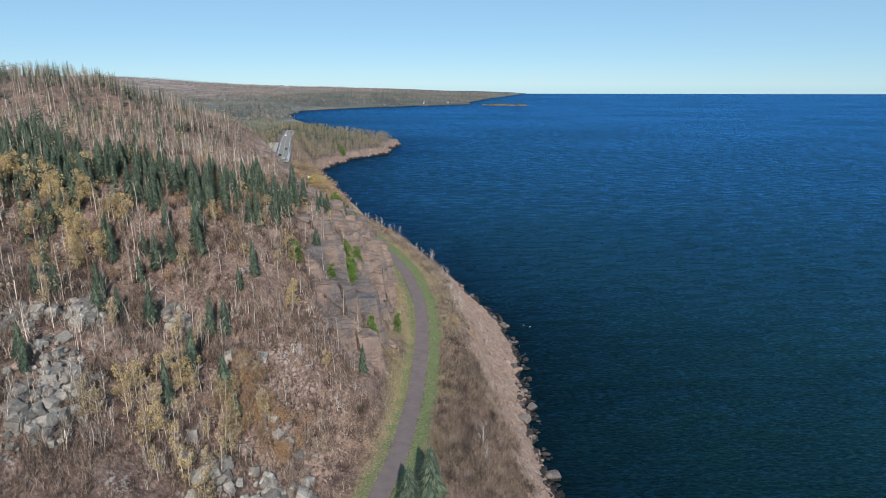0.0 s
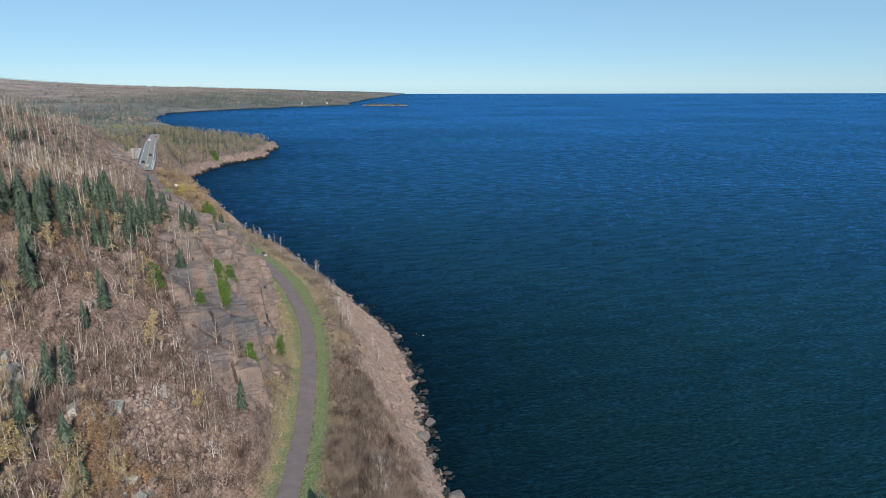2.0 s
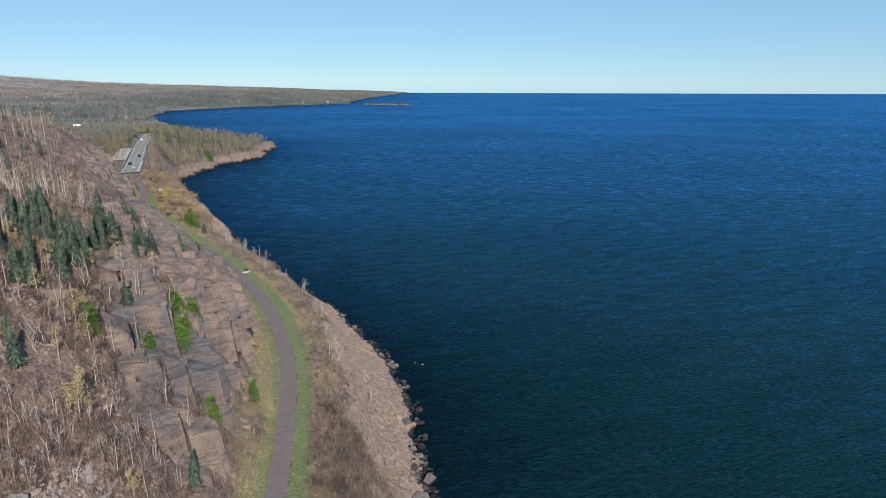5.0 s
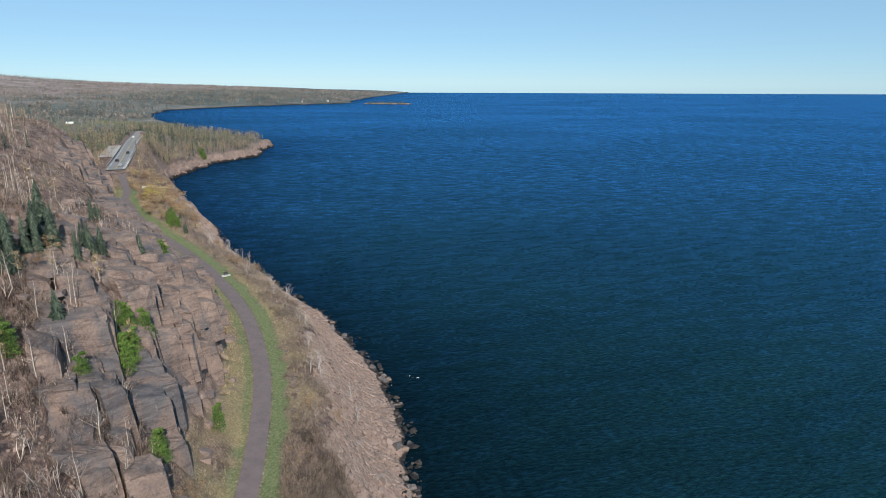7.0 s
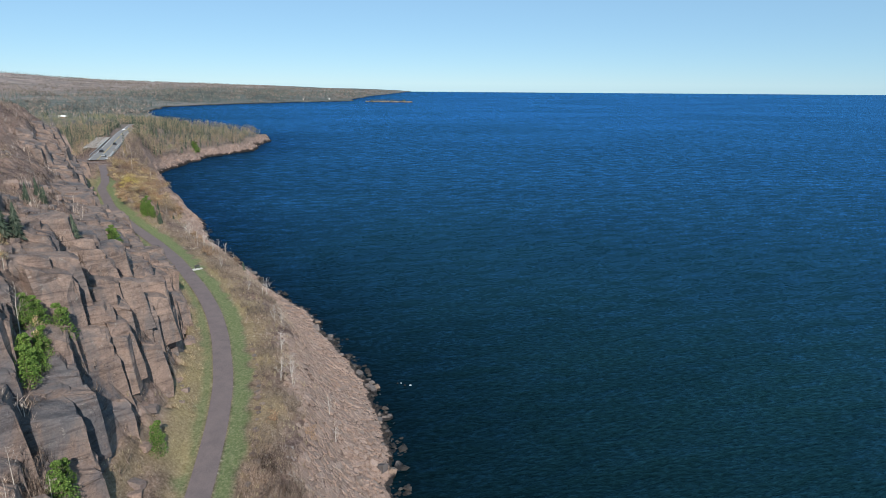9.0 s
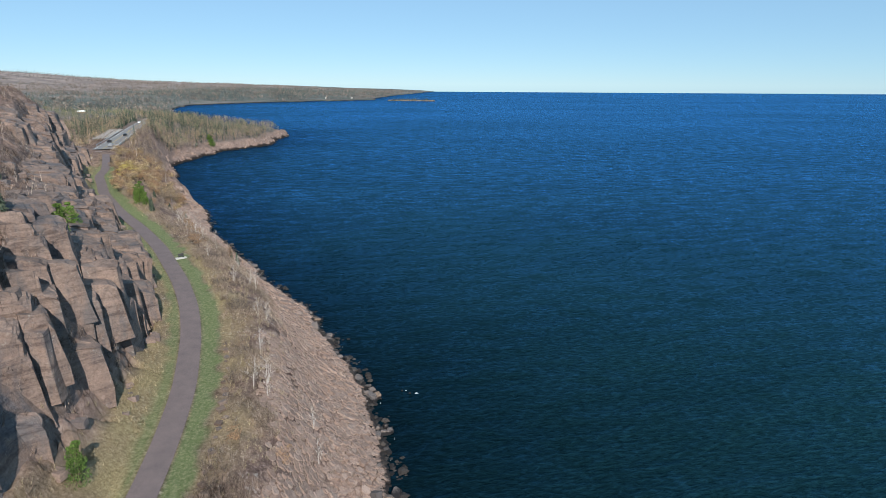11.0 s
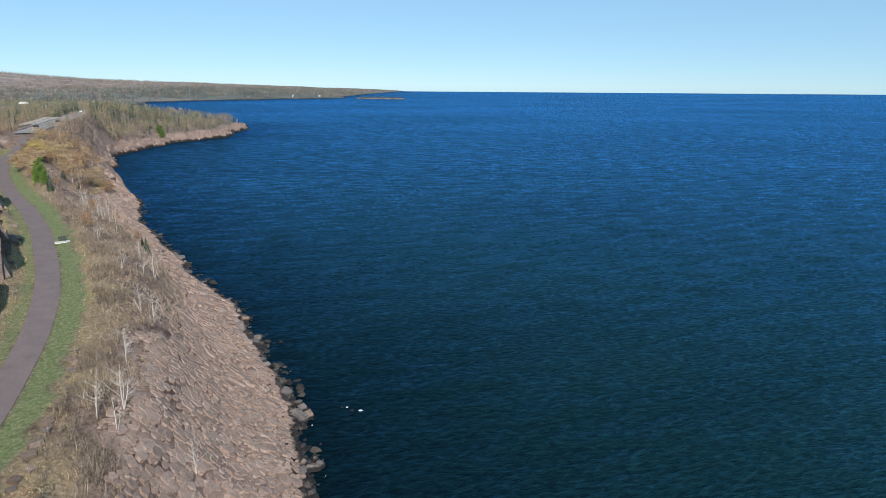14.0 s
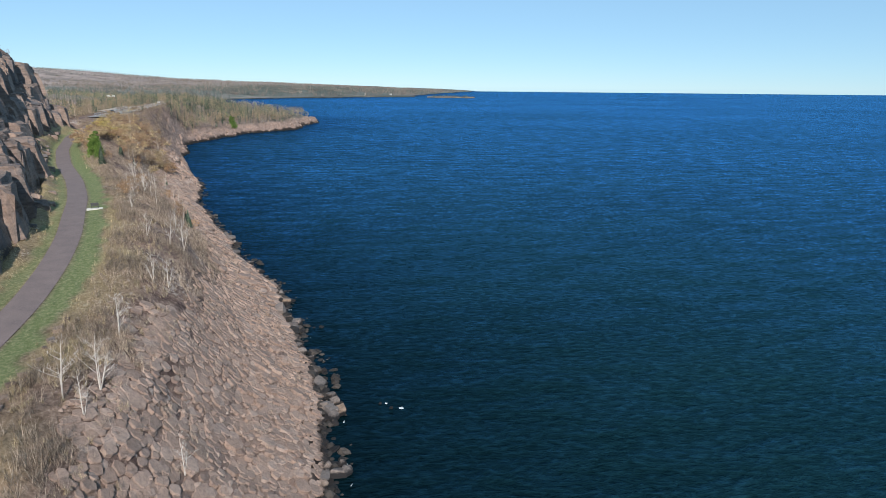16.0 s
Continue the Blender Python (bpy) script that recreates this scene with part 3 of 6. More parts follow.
class Soup:
    """Triangles gathered for one mesh."""

    def __init__(self):
        self.v, self.f, self.n = [], [], 0

    def add(self, v, f):
        v, f = np.asarray(v, float).reshape(-1, 3), np.asarray(f, int).reshape(-1, 3)
        self.v.append(v)
        self.f.append(f + self.n)
        self.n += len(v)
        return self

    def strew(self, v, f, places, scales, turns):
        """Copies of one shape: places (k, 3), scales (k, 3) or (k,), turns about z (k,)."""
        v, f = np.asarray(v, float), np.asarray(f, int)
        places, scales = np.asarray(places, float), np.asarray(scales, float)
        scales = scales[:, None] * np.ones(3) if scales.ndim == 1 else scales
        c, s = np.cos(turns)[:, None], np.sin(turns)[:, None]
        w = v[None] * scales[:, None]
        w = np.stack([w[..., 0] * c - w[..., 1] * s, w[..., 0] * s + w[..., 1] * c, w[..., 2]], -1) + places[:, None]
        k = len(places)
        self.v.append(w.reshape(-1, 3))
        self.f.append((f[None] + (np.arange(k) * len(v))[:, None, None]).reshape(-1, 3) + self.n)
        self.n += k * len(v)
        return self

    def lay(self, v, f, places, axes):
        """Copies of one shape, each along its own three scaled axes (k, 3, 3)."""
        v, f, k = np.asarray(v, float), np.asarray(f, int), len(places)
        w = np.einsum("vi,kij->kvj", v, axes) + np.asarray(places, float)[:, None]
        self.v.append(w.reshape(-1, 3))
        self.f.append((f[None] + (np.arange(k) * len(v))[:, None, None]).reshape(-1, 3) + self.n)
        self.n += k * len(v)
        return self

    def mesh(self, name, material, smooth=False):
        v, f = np.concatenate(self.v).astype(np.float32), np.concatenate(self.f).astype(np.int32)
        me = bpy.data.meshes.new(name)
        me.vertices.add(len(v))
        me.vertices.foreach_set("co", v.ravel())
        me.loops.add(f.size)
        me.loops.foreach_set("vertex_index", f.ravel())
        me.polygons.add(len(f))
        me.polygons.foreach_set("loop_start", np.arange(0, f.size, 3, dtype=np.int32))
        me.update(calc_edges=True)
        me.materials.append(material)
        if not smooth:
            me.polygons.foreach_set("use_smooth", np.zeros(len(f), bool))
        return me


def part(name, data, parent, label=""):
    ob = new(name, data)
    ob.parent = parent
    return tagged(ob, label) if label else ob


def tube(points, radii, sides=5):
    """A tapered tube along points, as vertices and triangles."""
    p = np.asarray(points, float)
    v, f = [], []
    for k in range(len(p)):
        t = p[min(k + 1, len(p) - 1)] - p[max(k - 1, 0)]
        t = t / (np.linalg.norm(t) + 1e-9)
        a = np.cross(t, (0.3, 0.9, 0.1))
        a = a / (np.linalg.norm(a) + 1e-9)
        b = np.cross(t, a)
        for s in range(sides):
            q = 2 * math.pi * s / sides
            v.append(p[k] + radii[k] * (math.cos(q) * a + math.sin(q) * b))
    for k in range(len(p) - 1):
        for s in range(sides):
            i, j = k * sides + s, k * sides + (s + 1) % sides
            f += [(i, j, j + sides), (i, j + sides, i + sides)]
    return v, f


def conifer_crown(rng, h, r, levels, per, fins=True, start=0.08):
    so = Soup()
    for i in range(levels):
        t = i / levels
        zc = h * (start + (0.96 - start) * t)
        rad = r * (1 - t) ** 0.8 * rng.uniform(0.75, 1.1) + 0.05 * r
        for k in range(per):
            a = 2 * math.pi * (k + rng.uniform(-0.35, 0.35)) / per + i * 0.7
            q = rad * rng.uniform(0.7, 1.2)
            c, s = math.cos(a), math.sin(a)
            w = q * rng.uniform(0.14, 0.24) * (8.0 / per) ** 0.5 + 0.03 * r * min(1, 11 / per)
            drop = q * rng.uniform(0.25, 0.55)
            base, tip = (0, 0, zc + 0.05 * h), (q * c, q * s, zc - drop)
            mz = zc - drop * 0.25
            left, right = (0.55 * q * c - w * s, 0.55 * q * s + w * c, mz), (0.55 * q * c + w * s, 0.55 * q * s - w * c, mz)
            so.add([base, left, tip, right], [(0, 1, 2), (0, 2, 3)])
            if fins:
                so.add([base, (0.5 * q * c, 0.5 * q * s, mz + 0.35 * w), tip, (0.5 * q * c, 0.5 * q * s, mz - 1.1 * w)], [(0, 1, 2), (0, 2, 3)])
    so.add([(0.06 * r, 0, 0.86 * h), (-0.04 * r, 0.06 * r, 0.86 * h), (-0.03 * r, -0.06 * r, 0.86 * h), (0, 0, 1.02 * h)], [(0, 1, 3), (1, 2, 3), (2, 0, 3)])
    return so


def bare_limbs(rng, h, count, spread, sides=3, twigs=5, thick=0.011):
    """Trunk, then limbs with twigs."""
    lean = rng.uniform(-0.09, 0.09, 2) * h
    pts = [(lean[0] * t * t + 0.02 * h * rng.uniform(-1, 1) * t, lean[1] * t * t + 0.02 * h * rng.uniform(-1, 1) * t, h * t - 0.3 * (t == 0)) for t in (0, 0.3, 0.6, 0.85, 1)]
    tr = Soup().add(*tube(pts, [thick * h, thick * 0.8 * h, thick * 0.55 * h, thick * 0.33 * h, 0.0015 * h], 5))
    so = Soup()
    p = np.array(pts)
    for k in range(count):
        t = rng.uniform(0.3, 0.95)
        o = np.array([np.interp(t, (0, 0.3, 0.6, 0.85, 1), p[:, n]) for n in range(3)])
        a, ln = rng.uniform(0, 2 * math.pi), spread * h * (1.15 - t) * rng.uniform(0.5, 1.2)
        up = rng.uniform(0.35, 1.1)
        d = np.array([math.cos(a), math.sin(a), up])
        e = o + d * ln * 0.5 + (0, 0, 0.05 * ln)
        g = o + d * ln + (0, 0, 0.16 * ln)
        r0 = 0.0055 * h * (1.2 - t)
        so.add(*tube([o, e, g], [r0, r0 * 0.6, r0 * 0.2], sides))
        for q in range(twigs):
            s = rng.uniform(0.25, 1.0)
            b = o + (g - o) * s
            w = rng.normal(0, 1, 3)
            w[2] = abs(w[2]) * 0.8 + 0.2
            w = w / np.linalg.norm(w) * ln * rng.uniform(0.25, 0.5)
            side = np.cross(w, (0.2, 0.4, 0.9))
            side = side / (np.linalg.norm(side) + 1e-9) * 0.012 * h * 0.35
            so.add([b - side, b + side, b + w], [(0, 1, 2)])
    return tr, so


def leaf_cloud(rng, centres, sizes, count, leaf):
    """Small leaf clumps about uneven lobes."""
    so = Soup()
    pick = rng.integers(0, len(centres), count)
    d = rng.normal(0, 1, (count, 3))
    d = d / np.linalg.norm(d, axis=1)[:, None] * rng.uniform(0.35, 1.0, (count, 1)) ** 0.5
    c = np.asarray(centres, float)[pick] + d * np.asarray(sizes, float)[pick]
    a, b = rng.normal(0, 1, (count, 3)), rng.normal(0, 1, (count, 3))
    a = a / np.linalg.norm(a, axis=1)[:, None] * leaf * rng.uniform(0.5, 1.3, (count, 1))
    b = b / np.linalg.norm(b, axis=1)[:, None] * leaf * rng.uniform(0.5, 1.3, (count, 1))
    v = np.stack([c - a, c + b, c + a, c - b * 0.7], 1).reshape(-1, 3)
    i = np.arange(count)[:, None] * 4
    so.add(v, np.concatenate([i + [0, 1, 2], i + [0, 2, 3]]))
    return so


def hull_mesh(rng, name, material, cut=0.3, jitter=0.12, sx=1.0, sy=1.0, sz=1.0):
    """A broken block: a box with its corners knocked off."""
    bm = bmesh.new()
    for x in (-1, 1):
        for y in (-1, 1):
            for z in (-1, 1):
                for n in range(3):
                    c = [x, y, z]
                    c[n] *= 1 - rng.uniform(0.1, 1) * cut
                    q = Vector([c[k] + rng.uniform(-jitter, jitter) for k in range(3)])
                    bm.verts.new((q.x * sx / 2, q.y * sy / 2, q.z * sz / 2))
    res = bmesh.ops.convex_hull(bm, input=bm.verts)
    bmesh.ops.delete(bm, geom=[g for g in res["geom_interior"] if isinstance(g, bmesh.types.BMVert)], context="VERTS")
    me = bpy.data.meshes.new(name)
    bm.to_mesh(me)
    bm.free()
    me.materials.append(material)
    return me


def box_soup(so, x0, y0, z0, x1, y1, z1):
    v = [(x, y, z) for x in (x0, x1) for y in (y0, y1) for z in (z0, z1)]
    f = [(0, 1, 3), (0, 3, 2), (4, 6, 7), (4, 7, 5), (0, 4, 5), (0, 5, 1), (2, 3, 7), (2, 7, 6), (0, 2, 6), (0, 6, 4), (1, 5, 7), (1, 7, 3)]
    return so.add(v, f)


# ---------------------------------------------------------------- cliff
def inland_place(y, d):
    """The place d metres inland of the path at station y, square to it."""
    slope = (on(TRAIL_X, y + 3) - on(TRAIL_X, y - 3)) / 6
    n = math.hypot(1, slope)
    return on(TRAIL_X, y) - d / n, y, math.atan2(-slope, 1)


def crag_block(r):
    """An upright jointed block: straight sides, a top that dips outward, knocked corners."""
    bm = bmesh.new()
    dip_u, dip_v = r.uniform(0.04, 0.24), r.uniform(-0.06, 0.12)
    for x in (-0.5, 0.5):
        for y in (-0.5, 0.5):
            bm.verts.new((x * r.uniform(0.8, 1.2), y * r.uniform(0.8, 1.2), -0.5))
            k = r.uniform(0.03, 0.24)
            for cx, cy, dz in ((1 - 2 * k, 1, 0.0), (1, 1 - 2 * k, 0.0), (1, 1, -r.uniform(0.03, 0.22))):
                px, py = x * cx + r.normal(0, 0.02), y * cy + r.normal(0, 0.02)
                bm.verts.new((px, py, 0.5 - dip_u * px + dip_v * py + dz + r.normal(0, 0.012)))
    res = bmesh.ops.convex_hull(bm, input=bm.verts)
    bmesh.ops.delete(bm, geom=[g for g in res["geom_interior"] if isinstance(g, bmesh.types.BMVert)], context="VERTS")
    bmesh.ops.subdivide_edges(bm, edges=bm.edges, cuts=2, use_grid_fill=True)
    bmesh.ops.triangulate(bm, faces=bm.faces)
    for q in bm.verts:
        q.co += Vector((r.normal(0, 0.022), r.normal(0, 0.022), r.normal(0, 0.008)))
    bm.verts.index_update()
    v, f = [tuple(q.co) for q in bm.verts], [tuple(q.index for q in p.verts) for p in bm.faces]
    bm.free()
    return v, f


def crag_places():
    """Centres, tops and sizes of the blocks, on two sets of joints square to one another and askew to the face."""
    r = np.random.default_rng(205)
    turn = radians(-38)
    eu, ev = np.array((math.cos(turn), -math.sin(turn))), np.array((math.sin(turn), math.cos(turn)))
    lift, small = r.uniform(-1, 1, (400, 400)), r.uniform(-1, 1, (800, 800))
    places = []
    su, sv = 3.3, 2.5
    i, j = np.meshgrid(np.arange(-60, 110), np.arange(20, 190), indexing="ij")
    i, j = i.ravel(), j.ravel()
    pu, pv = (i + r.uniform(0.05, 0.95, i.shape)) * su, (j + r.uniform(0.05, 0.95, i.shape) + 0.4 * (i % 2)) * sv
    bi, bj = i // 2, (j + (i // 2) % 3) // 3
    bu, bv = (2 * bi + 1) * su, (3 * bj + 1.5 - (bi % 3)) * sv
    x, y = pu * eu[0] + pv * ev[0], pu * eu[1] + pv * ev[1]
    bx, by = bu * eu[0] + bv * ev[0], bu * eu[1] + bv * ev[1]
    slope = (on(TRAIL_X, y + 3) - on(TRAIL_X, y - 3)) / 6
    d = (on(TRAIL_X, y) - x) / np.sqrt(1 + slope * slope)
    ok = (y > 88) & (y < 318) & (d > 3) & (d < 40)
    foot = np.interp(y, [88, 105, 140, 156, 215, 232, 320], [9.6, 9.8, 9.6, 8.2, 8.0, 9.0, 9.0])
    ok &= (d > foot) & (face_mask(d, y, value_noise(x, y, 24, 13)) > 0.3)
    x, y, bx, by, d, bi, bj, i, j = (q[ok] for q in (x, y, bx, by, d, bi, bj, i, j))
    own, big = lie(x, y, False)[0], lie(bx, by, False)[0]
    big = own + np.clip(big - own, -3.6, 3.6)
    steep = np.clip(np.abs(lie(x - 1.5, y, False)[0] - lie(x + 1.5, y, False)[0]) / 3.5, 0.15, 1)
    top = 0.4 * own + 0.6 * big + steep * (1 - 0.6 * fade(138, 165, y)) * (1.0 * lift[bi % 400, bj % 400] + 0.7 * small[i % 800, j % 800])
    return x, y, top, d, eu, ev, su, sv, r


def build_cliff():
    """The rock face: upright jointed blocks that step up the scarp, over a rough base of the same rock."""
    ys = np.concatenate([np.arange(85, 215, 0.5), np.arange(215, 320, 0.8)])
    ds = np.concatenate([np.arange(4.4, 20.0, 0.35), np.arange(20.0, 38, 0.5)])
    yy, dd = np.meshgrid(ys, ds, indexing="ij")
    slope = (on(TRAIL_X, yy + 3) - on(TRAIL_X, yy - 3)) / 6
    xx = on(TRAIL_X, yy) - dd * np.sqrt(1 + slope * slope)
    z = lie(xx.ravel(), yy.ravel(), False)[0].reshape(xx.shape)
    z = z - 1.3 + 0.5 * value_noise(xx, yy, 2.3, 201) + 0.25 * value_noise(xx, yy, 0.9, 202)
    cliff = new("cliff")
    me = bpy.data.meshes.new("rock_face")
    f = quads(*xx.shape)
    me.vertices.add(xx.size)
    me.vertices.foreach_set("co", np.stack([xx, yy, z], -1).astype(np.float32).ravel())
    me.loops.add(f.size)
    me.loops.foreach_set("vertex_index", f[:, ::-1].ravel().astype(np.int32))
    me.polygons.add(len(f))
    me.polygons.foreach_set("loop_start", np.arange(0, f.size, 4, dtype=np.int32))
    me.update(calc_edges=True)
    me.materials.append(FACE)
    me.polygons.foreach_set("use_smooth", np.ones(len(f), bool))
    me.set_sharp_from_angle(angle=radians(22))
    part("rock_face", me, cliff)
    tagged(cliff, "mauve-brown and grey jointed rock cliff with dark crevices above the path", "cliff", kind="structure")
    x, y, top, d, eu, ev, su, sv, r = crag_places()
    shapes = [crag_block(r) for k in range(14)]
    meshes = [Soup().add(*q).mesh("rock_block", FACE) for q in shapes]
    n, high = len(x), 8.0
    yaw = r.normal(0, 0.16, n)
    c, q = np.cos(yaw)[:, None], np.sin(yaw)[:, None]
    lean = np.stack([-0.2 + r.normal(0, 0.07, n), 0.03 + r.normal(0, 0.06, n), np.ones(n)], -1)
    flat = lambda w: np.stack([w[:, 0], w[:, 1], np.zeros(n)], -1)
    axes = np.stack([flat(c * eu + q * ev) * (su * np.clip(r.lognormal(0.2, 0.32, n), 0.6, 2.3))[:, None], flat(c * ev - q * eu) * (sv * (1 + 1.1 * fade(132, 160, y)) * np.clip(r.lognormal(0.2, 0.32, n), 0.6, 2.2))[:, None], lean * high], 1)
    middle = np.stack([x, y, top], -1) - lean * high / 2
    pick = r.integers(0, 14, n)
    order = np.argsort(np.hypot(y - 112, 1.5 * (d - 12)))
    near = np.zeros(n, bool)
    near[order[:290]] = True
    for i in np.nonzero(near)[0]:
        m = Matrix.Identity(4)
        for a in range(3):
            for b in range(3):
                m[b][a] = axes[i, a, b]
            m[a][3] = middle[i, a]
        part("rock_block", meshes[pick[i]], cliff).matrix_basis = m
    rest = Soup()
    for k in range(14):
        w = (pick == k) & ~near
        if w.any():
            rest.lay(*shapes[k], middle[w], axes[w])
    tagged(part("rock_blocks", rest.mesh("rock_blocks", FACE), cliff), kind="stuff")
    # loose and leaning blocks on the ledges and at the foot
    rng = np.random.default_rng(5)
    squat = [hull_mesh(rng, "rock_block", SLAB, 0.3, 0.1) for k in range(8)]
    for k in range(150):
        foot = k < 60
        y = rng.uniform(96, 300 if foot else 185)
        d = rng.uniform(5.2, 9.0) if foot else rng.uniform(22, 46)
        x, _, turn = inland_place(y, d)
        s = rng.uniform(0.4, 1.2) if foot else rng.uniform(0.5, 1.7)
        ob = part("rock_block", squat[rng.integers(8)], cliff)
        z0 = float(lie(np.array([x]), np.array([y]), False)[0][0])
        ob.matrix_basis = pose(x, y, z0 + 0.02 * s, rng.uniform(-18, 18), rng.uniform(-10, 16), math.degrees(turn) + rng.uniform(-25, 25)) @ Matrix.Diagonal((s * rng.uniform(1, 1.8), s, s * rng.uniform(0.5, 0.9), 1))
    return cliff


cliff = build_cliff()


def build_outcrop():
    rng = np.random.default_rng(6)
    pale = rock_material("pale_outcrop_rock", [(0.17, 0.155, 0.14), (0.26, 0.24, 0.215), (0.34, 0.315, 0.285), (0.43, 0.41, 0.37)])
    me = [hull_mesh(rng, "rock_block", pale, 0.42, 0.2) for k in range(9)]
    out = tagged(new("outcrop"), "pale grey broken rock outcrop among bare brush", "outcrop", kind="structure")
    for cx, cy, n, spread in ((-63.6, 63.1, 46, 2.6), (-66.5, 60.1, 24, 2.4), (-57.7, 51.5, 50, 2.8), (-55.5, 47.5, 44, 2.8), (-53, 43.5, 36, 3.2), (-70, 57, 26, 2.6), (-55.7, 72, 22, 2.2), (-37, 66, 14, 3), (-60, 56, 12, 2), (-34, 57, 40, 3.2), (-38.5, 53, 30, 3), (-30.5, 61, 18, 2.2), (-44, 72, 16, 2.4)):
        for k in range(int(n * 1.3)):
            x, y = cx + rng.normal(0, spread * 0.6), cy + rng.normal(0, spread * 0.6)
            s = 0.3 + 1.15 * rng.random() ** 2.2
            ob = part("rock_block", me[rng.integers(9)], out)
            ob.matrix_basis = pose(x, y, ground_height(x, y) - 0.05 * s + 0.5 * math.exp(-((x - cx) ** 2 + (y - cy) ** 2) / spread**2), rng.uniform(-25, 25), rng.uniform(-25, 25), rng.uniform(-30, 30)) @ Matrix.Diagonal((s * rng.uniform(0.8, 1.3), s * rng.uniform(0.9, 1.6), s * rng.uniform(0.7, 1.3), 1))
    return out


outcrop = build_outcrop()

# ---------------------------------------------------------------- trees
rng = np.random.default_rng(11)


def tree_kind(name, label, category, trunk, trunk_name, crown, crown_name, group):
    """A standing tree at the origin: an empty with its trunk and crown."""
    top = tagged(new(name), label, category, group)
    part(trunk_name, trunk, top)
    part(crown_name, crown, top)
    return top


planted = set()


def plant(kinds, places, low, high, turn=None):
    """Copies of tree kinds at places; the first copies use the kinds themselves."""
    fresh = [k for k in kinds if k.name not in planted]
    planted.update(k.name for k in kinds)
    for x, y in places:
        k = rng.integers(len(kinds))
        s = rng.uniform(low, high)
        m = pose(x, y, ground_height(x, y) - 0.1, rng.uniform(-3, 3), rng.uniform(-3, 3), rng.uniform(0, 360))
        if fresh:
            ob = fresh.pop()
            ob.matrix_basis = m
        else:
            ob = copy_thing(kinds[k], m)
        ob.scale = (s * rng.uniform(0.9, 1.1), s * rng.uniform(0.9, 1.1), s)


def strewn(n, x0, x1, y0, y1, keep, seed):
    """Places in a box that pass keep(x, y, d, e): d inland of the path, e inland of the shore."""
    r = np.random.default_rng(seed)
    x, y = r.uniform(x0, x1, n), r.uniform(y0, y1, n)
    d, e = on(TRAIL_X, y) - x, on(SHORE_X, y) - x
    ok = keep(x, y, d, e) > r.uniform(0, 1, n)
    return np.stack([x[ok], y[ok]], -1)


def wood(x, y, scale, seed, low=-0.2, high=0.25):
    return fade(low, high, value_noise(x, y, scale, seed) + 0.4 * value_noise(x, y, scale / 3, seed + 1))


spruces = []
for k in range(5):
    h = 8.0
    tr = Soup().add(*tube([(0, 0, -0.4), (0, 0, h * 0.5), (0, 0, h * 0.95)], [0.13, 0.08, 0.02], 6)).mesh("trunk", BARK)
    cr = conifer_crown(rng, h, (1.7, 1.95, 1.5, 1.8, 1.35)[k], 24, 11).mesh("crown", CONIFER)
    spruces.append(tree_kind("spruce", "dark green spruce tree on the brushy hillside", "conifer tree", tr, "trunk", cr, "crown", "spruces on the hillside"))
SPRUCE_AT = [(-60.6, 49.6), (-62.5, 51), (-61.6, 67), (-63, 65), (-48.5, 64.5), (-47.2, 57.2), (-40.5, 62), (-43, 64), (-69.5, 64.7), (-71, 63), (-49.7, 75.1),
             (-51, 73.5), (-31.9, 89.5), (-50, 86.7), (-50.6, 82.4), (-63, 78.8), (-64, 75.6), (-66, 80), (-62, 81), (-46.3, 105)]
BAND = lambda x, y: np.exp(-(((y - np.interp(x, [-120, -104, -90, -75, -60, -52], [106, 96, 91, 94, 108, 116])) / 10.0) ** 2)) * fade(-50, -55, x)
more = strewn(2600, -125, -50, 72, 140, lambda x, y, d, e: BAND(x, y) * (0.15 + 0.85 * wood(x, y, 8, 31, -0.25, 0.2)) * 0.62, 41)
strip_trees = strewn(120, -72, -56, 66, 90, lambda x, y, d, e: 0.12 + 0 * x, 42)
rng.shuffle(more)
near_spruce = np.concatenate([np.array(SPRUCE_AT), strip_trees, more])
plant(spruces, near_spruce[:295], 0.5, 0.95)
plant(spruces, [(-78.9, 169), (-81, 171), (-77, 167), (-68.4, 150.4), (-88.3, 233.6), (-90, 236)], 0.35, 0.55)
broad = tree_kind("spruce", "broad grey-green spruce standing beside the path", "conifer tree", Soup().add(*tube([(0, 0, -0.4), (0, 0, 4.0), (0, 0, 7.6)], [0.16, 0.1, 0.02], 7)).mesh("trunk", BARK), "trunk",
                  conifer_crown(rng, 8.0, 2.6, 44, 22).mesh("crown", CONIFER), "crown", "spruces on the hillside")
broad.matrix_basis = pose(-13.9, 66.0, ground_height(-13.9, 66.0) - 0.1, 0, 0, 20)
broad.scale = (1.05, 1.05, 1.1)
for x, y, s in ((-16.2, 63.0, 0.92),):
    ob = copy_thing(broad, pose(x, y, ground_height(x, y) - 0.1, 0, 0, 140))
    ob.scale = (s, s, s)
    tagged(ob, "broad grey-green spruce standing beside the path")

birches = []
for k in range(6):
    h = 7.0
    tr, so = bare_limbs(rng, h, 13, 0.34, 3, 7)
    birches.append(tree_kind("birch", "bare pale-barked birch with thin leafless twigs on the slope", "bare tree", tr.mesh("trunk", BIRCH), "trunk", so.mesh("crown", TWIG), "crown", "bare birches on the slope"))
stems = strewn(1500, -80, -26, 46, 126, lambda x, y, d, e: fade(7, 12, d) * fade(60, 42, d) * (0.25 + 0.75 * wood(x, y, 9, 51)) * 0.2 * fade(128, 104, y), 43)
plant(birches, stems[:150], 0.4, 0.85)

